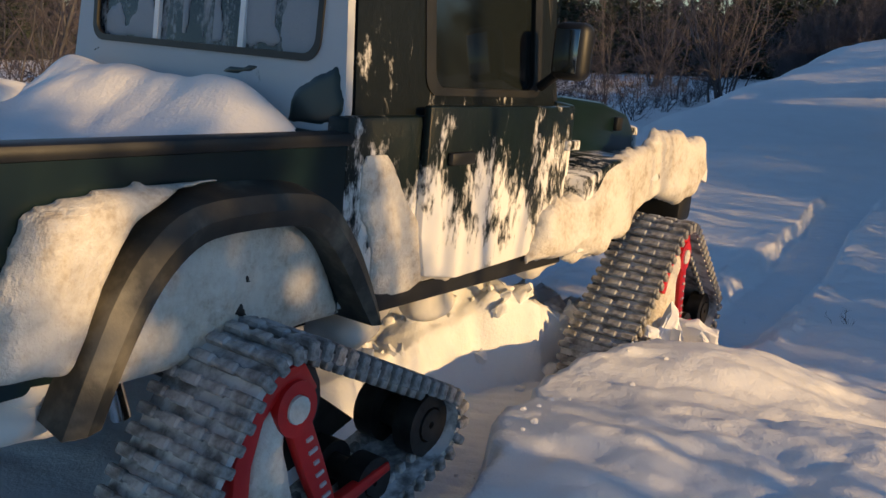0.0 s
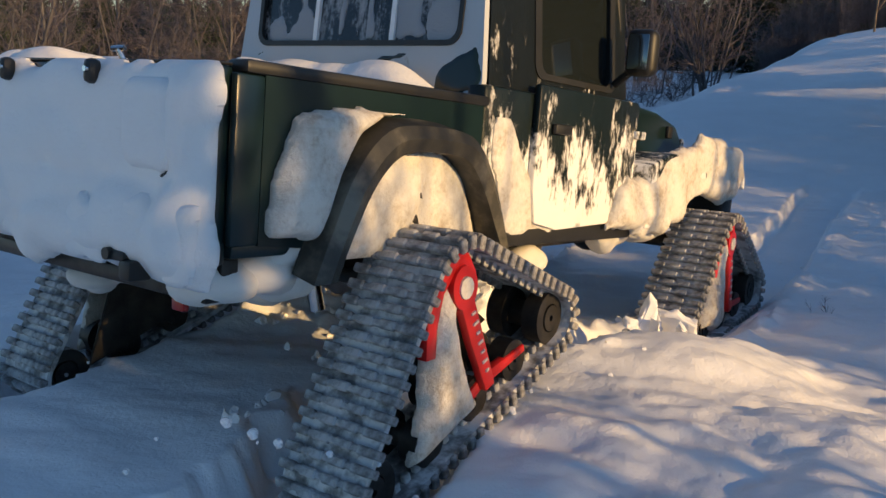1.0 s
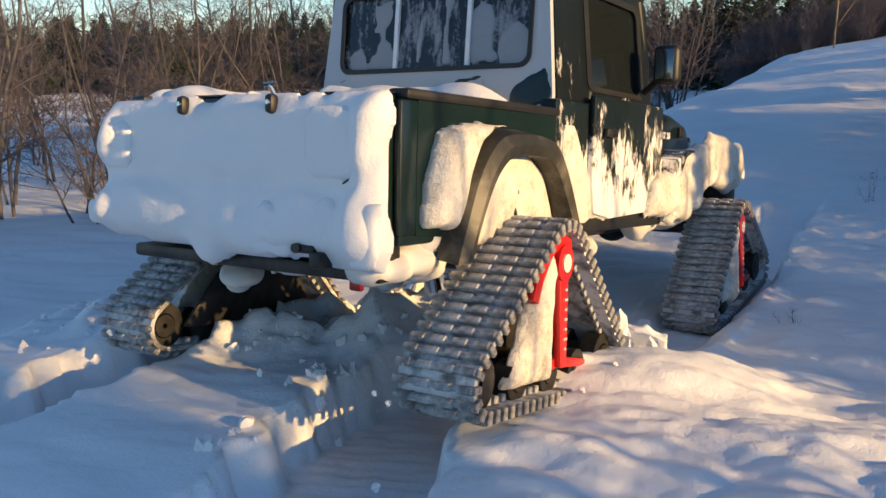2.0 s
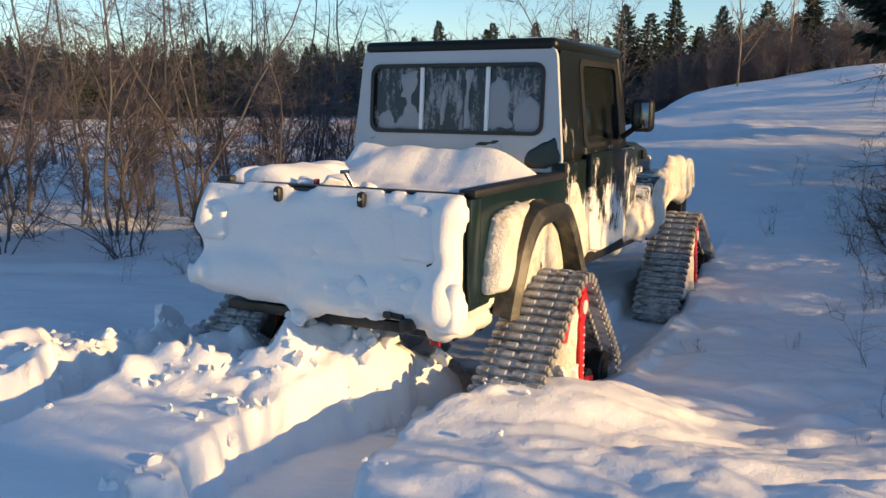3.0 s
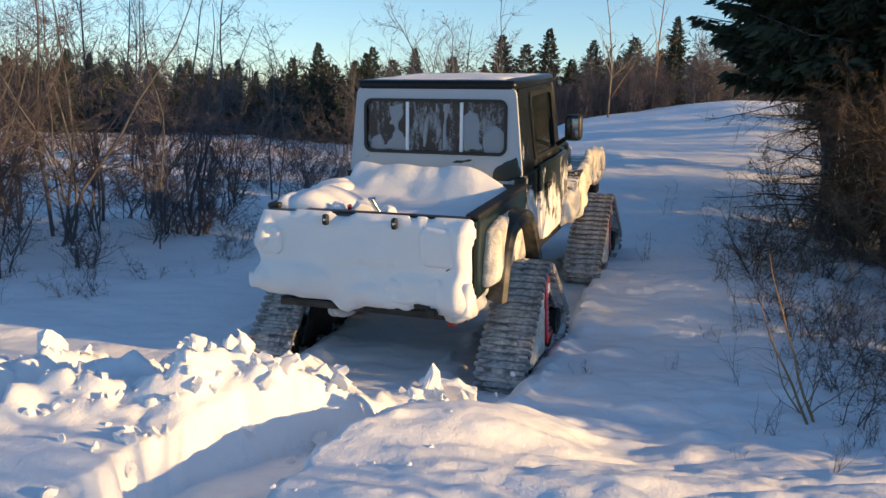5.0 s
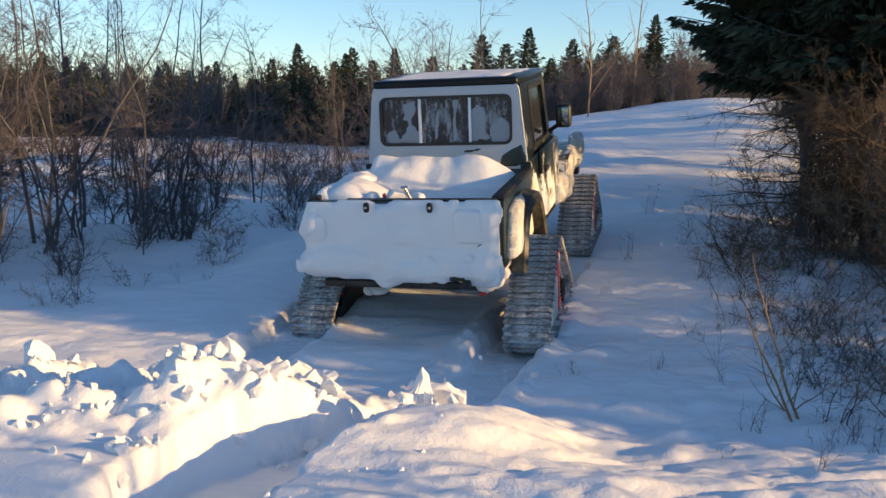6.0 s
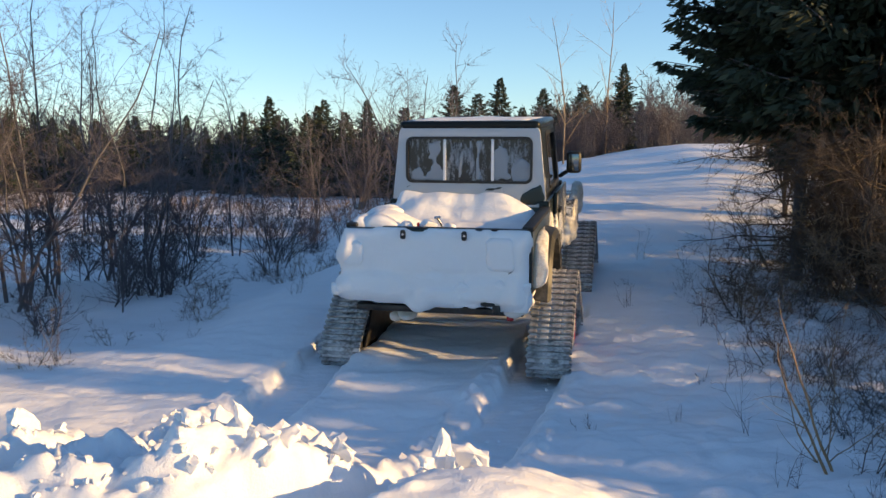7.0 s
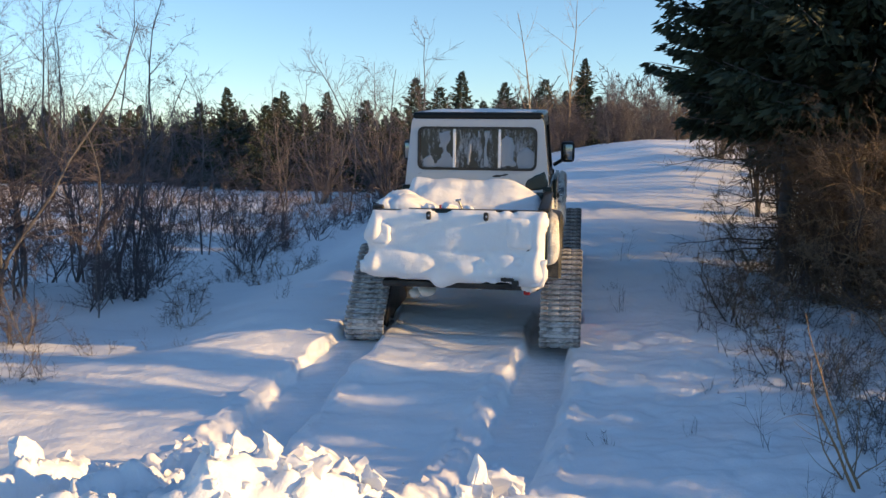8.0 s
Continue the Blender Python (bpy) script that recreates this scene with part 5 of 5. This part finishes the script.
def snow_pieces():
    rng = np.random.default_rng(3)
    kinds = []
    for k in range(7):
        bm = bmesh.new()
        bmesh.ops.create_icosphere(bm, subdivisions=3, radius=0.085)
        ways = [Vector(rng.normal(0, 1, 3)).normalized() for _ in range(14)]
        cuts = [0.085 * rng.uniform(0.35, 0.75) for _ in ways]
        for v in bm.verts:
            c = v.co.copy()
            for w, d in zip(ways, cuts):
                over = c.dot(w) - d
                if over > 0:
                    c -= w * over * 0.97
            c += c.normalized() * (0.016 * noise.noise(v.co * 38 + Vector((k * 5, 0, 0))) + 0.016 * noise.noise(v.co * 13))
            v.co = Vector((c.x * 1.25, c.y, c.z * 0.8))
        me = bpy.data.meshes.new("snow_chunk")
        bm.to_mesh(me)
        bm.free()
        me.materials.append(CHUNK)
        me.shade_smooth()
        me.set_sharp_from_angle(angle=radians(50))
        kinds.append(me)
    count = 0
    while count < 285:
        x, y = rng.uniform(-3.2, 1.0), rng.uniform(3.9, 6.2)
        if rng.uniform() > float(rubble(np.array([x]), np.array([y]))[0]) * 0.9:
            continue
        ob = new("snow_chunk", kinds[count % 7])
        size = rng.uniform(0.14, 0.44) * (1.6 if rng.uniform() > 0.88 else 1)
        ob.matrix_basis = pose(x, y, ground_z(x, y) + 0.02 * size, *rng.uniform(0, 360, 3)) @ Matrix.Scale(size, 4)
        tagged(ob, "angular broken lump of white snow", "snow chunk", "broken snow along the crossed bank")
        count += 1
    for k in range(30):
        y = rng.uniform(3.2, 4.9)
        x = float(np.interp(y, RIGHT_Y, RIGHT_X)) - rng.uniform(0.34, 0.55)
        ob = new("snow_chunk", kinds[k % 7])
        size = rng.uniform(0.2, 0.75) * (0.6 + 0.5 * (y - 3.2) / 1.7)
        ob.matrix_basis = pose(x, y, ground_z(x, y) + 0.01, *rng.uniform(0, 360, 3)) @ Matrix.Scale(size, 4)
        tagged(ob, "broken lump of white snow on the trench's lip", "snow chunk", "broken snow along the crossed bank")
    plates = []
    for k in range(4):
        n = 7
        outline = [(0.10 * (1 + 0.35 * rng.normal()) * math.cos(2 * math.pi * i / n), 0.13 * (1 + 0.3 * rng.normal()) * math.sin(2 * math.pi * i / n)) for i in range(n)]
        bm = prism_bm(outline, "y", -0.035, 0.035, 0.008)
        bmesh.ops.subdivide_edges(bm, edges=bm.edges[:], cuts=2, use_grid_fill=True)
        for v in bm.verts:
            v.co += Vector(noise.noise_vector(v.co * 18 + Vector((k * 3, 0, 0)))) * 0.024
        me = bpy.data.meshes.new("snow_shard")
        bm.to_mesh(me)
        bm.free()
        me.materials.append(CHUNK)
        plates.append(me)
    for k, (x, y, rx, ry, rz, size) in enumerate(((-0.36, 5.62, -15, 10, 20, 1.15), (-0.16, 5.50, 20, -15, -30, 1.2), (-0.55, 5.45, 30, 20, 60, 1.0), (0.38, 4.82, -20, 15, 10, 1.0), (0.52, 4.95, 15, -25, -20, 1.05), (-0.30, 5.35, 60, 10, 80, 1.2), (-0.85, 5.35, -40, 0, 40, 1.0), (-1.3, 5.3, 35, 20, 10, 0.9), (-1.9, 5.4, -30, 10, 75, 0.9))):
        ob = new("snow_shard", plates[k % 4])
        ob.matrix_basis = pose(x, y, ground_z(x, y) + 0.06 * size, rx, ry, rz) @ Matrix.Scale(size, 4)
        tagged(ob, "upturned slab of wind-packed snow crust", "snow slab", "upturned snow slabs")
    for x, y, s, turn in ((0.30, 4.72, 0.85, 20), (0.43, 4.78, 0.95, 70), (0.56, 4.76, 0.7, 30), (-0.42, 5.35, 1.3, 10), (-0.22, 5.15, 1.4, 120), (-0.12, 4.95, 1.2, 60), (-0.40, 4.80, 1.3, 200), (-0.62, 4.72, 1.1, 40), (-0.20, 4.78, 1.0, 150), (-0.84, 4.6, 1.0, 20), (-0.70, 5.2, 1.1, 130)):
        ob = new("snow_block", kinds[int(turn) % 6])
        ob.matrix_basis = pose(x, y, ground_z(x, y) + 0.05, 30, 50, turn) @ Matrix.Scale(s * 0.8, 4)
        tagged(ob, "upturned block of crusted snow on the bank", "snow block", "large broken snow blocks")


snow_pieces()


# ---- what moves ----
DRIVE = [
    (0, -2.082, 1.999, 0.182, -3.34, 2.41, -22.38),
    (0.5, -1.897, 2.496, 0.270, -6.75, 1.57, -24.04),
    (1, -1.692, 2.859, 0.308, -8.14, -0.62, -23.85),
    (2.5, -0.954, 4.140, 0.122, -4.46, -1.27, -22.43),
    (3, -0.671, 4.674, -0.102, -1.02, -0.22, -22.54),
    (3.5, -0.512, 5.059, -0.200, 1.13, 0.32, -22.72),
    (4, -0.316, 5.492, -0.255, 3.21, -0.96, -22.98),
    (4.5, -0.149, 5.927, -0.282, 4.39, -0.41, -23.09),
    (6, 0.442, 7.125, -0.212, 6.30, -2.91, -19.76),
    (6.5, 0.614, 7.444, -0.177, 5.21, -1.55, -18.86),
    (7, 0.687, 7.791, -0.110, 4.71, -0.06, -19.20),
    (7.5, 0.841, 8.206, -0.001, 4.05, -1.08, -18.76),
    (8, 0.989, 8.594, 0.049, 4.33, -0.20, -18.17),
]


def flying_clods():
    """Small clods for the tracks to throw; their flights are keyed in motions()."""
    rng = np.random.default_rng(44)
    bm = bmesh.new()
    bmesh.ops.create_icosphere(bm, subdivisions=2, radius=0.02)
    for v in bm.verts:
        v.co *= 1 + 0.5 * noise.noise(v.co * 60)
    me = bpy.data.meshes.new("snow_clod")
    bm.to_mesh(me)
    bm.free()
    me.materials.append(CHUNK)
    out = []
    for k in range(110):
        ob = new("snow_clod", me)
        size = float(rng.uniform(0.2, 0.9))
        ob.scale = (size, size, size)
        tagged(ob, "small clod of snow thrown up by the tracks", "snow clod", "clods thrown by the tracks")
        out.append((ob, float(rng.uniform(0.2, 4.2) if k % 4 else rng.uniform(4.2, 7.4)), 0.93 if k % 3 else -0.93, rng.uniform(-1, 1, 6)))
    return out


clods = flying_clods()


def motions():
    walk(pickup, [(t, pose(*m)) for t, *m in DRIVE])
    ts = [r[0] for r in DRIVE]
    def at(t):
        return np.array([np.interp(t, ts, [r[k] for r in DRIVE]) for k in (1, 2, 3)])
    times = [round(0.1 * k, 1) for k in range(81)]
    gone, run = [0.0], 0.0
    for a, b in zip(times, times[1:]):
        run += float(np.linalg.norm(at(b) - at(a)))
        gone.append(run)
    swing = {"rear": [(0, 16), (0.5, 20), (1.0, 22), (1.7, 4), (2.5, -12), (3.0, -5), (3.5, 0), (4.5, 1), (6, 0), (7, 0), (8, 0)],
             "front": [(0, 2), (0.5, 4), (1.0, 9), (2.5, 10), (3.5, 5), (4.5, 2), (6, 0), (7, 0), (8, 0)]}
    for where, (unit, lugs, spin) in track_units:
        walk(unit, [(t, pose(0, AXLE_R if where == "rear" else AXLE_F, AXLE_Z, a, 0, 0)) for t, a in swing[where]])
        for lug, s0, cx in lugs:
            # the lower run stays put on the snow, so the belt passes backwards below
            walk(lug, [(t, loop_pose(s0 - g, cx)) for t, g in zip(times, gone)])
        for wheel, y, z, r in spin:
            walk(wheel, [(t, pose(0, y, z, -math.degrees(g / max(r, 0.08)), 0, 0)) for t, g in zip(times, gone)])
    # clods: lying in the snow, thrown back and up behind a rear track, lying again
    for ob, t0, side, r in clods:
        row = [float(np.interp(t0, ts, [m[k] for m in DRIVE])) for k in range(1, 7)]
        m = pose(*row)
        start = m @ Vector((side + 0.2 * r[0], 0.15 + 0.15 * r[1], 0.25))
        push = m.to_3x3() @ Vector((0.35 * r[2], -0.9 + 0.4 * r[3], 1.3 + 0.6 * r[4]))
        start.z = max(start.z, ground_z(start.x, start.y) + 0.02)
        rows, t, p = [(0.0, pose(start.x, start.y, ground_z(start.x, start.y), 0, 0, 0))], 0.0, start
        while t < 0.9:
            p = start + push * t + Vector((0, 0, -4.9 * t * t))
            floor = ground_z(p.x, p.y)
            if t > 0.1 and p.z < floor:
                break
            rows.append((t0 + t, pose(p.x, p.y, p.z, 90 * t, 60 * t, 0)))
            t += 0.1
        rows.append((t0 + t, pose(p.x, p.y, ground_z(p.x, p.y), 90 * t, 60 * t, 0)))
        rows.append((max(8.0, t0 + t + 0.1), pose(p.x, p.y, ground_z(p.x, p.y), 90 * t, 60 * t, 0)))
        walk(ob, rows)


motions()
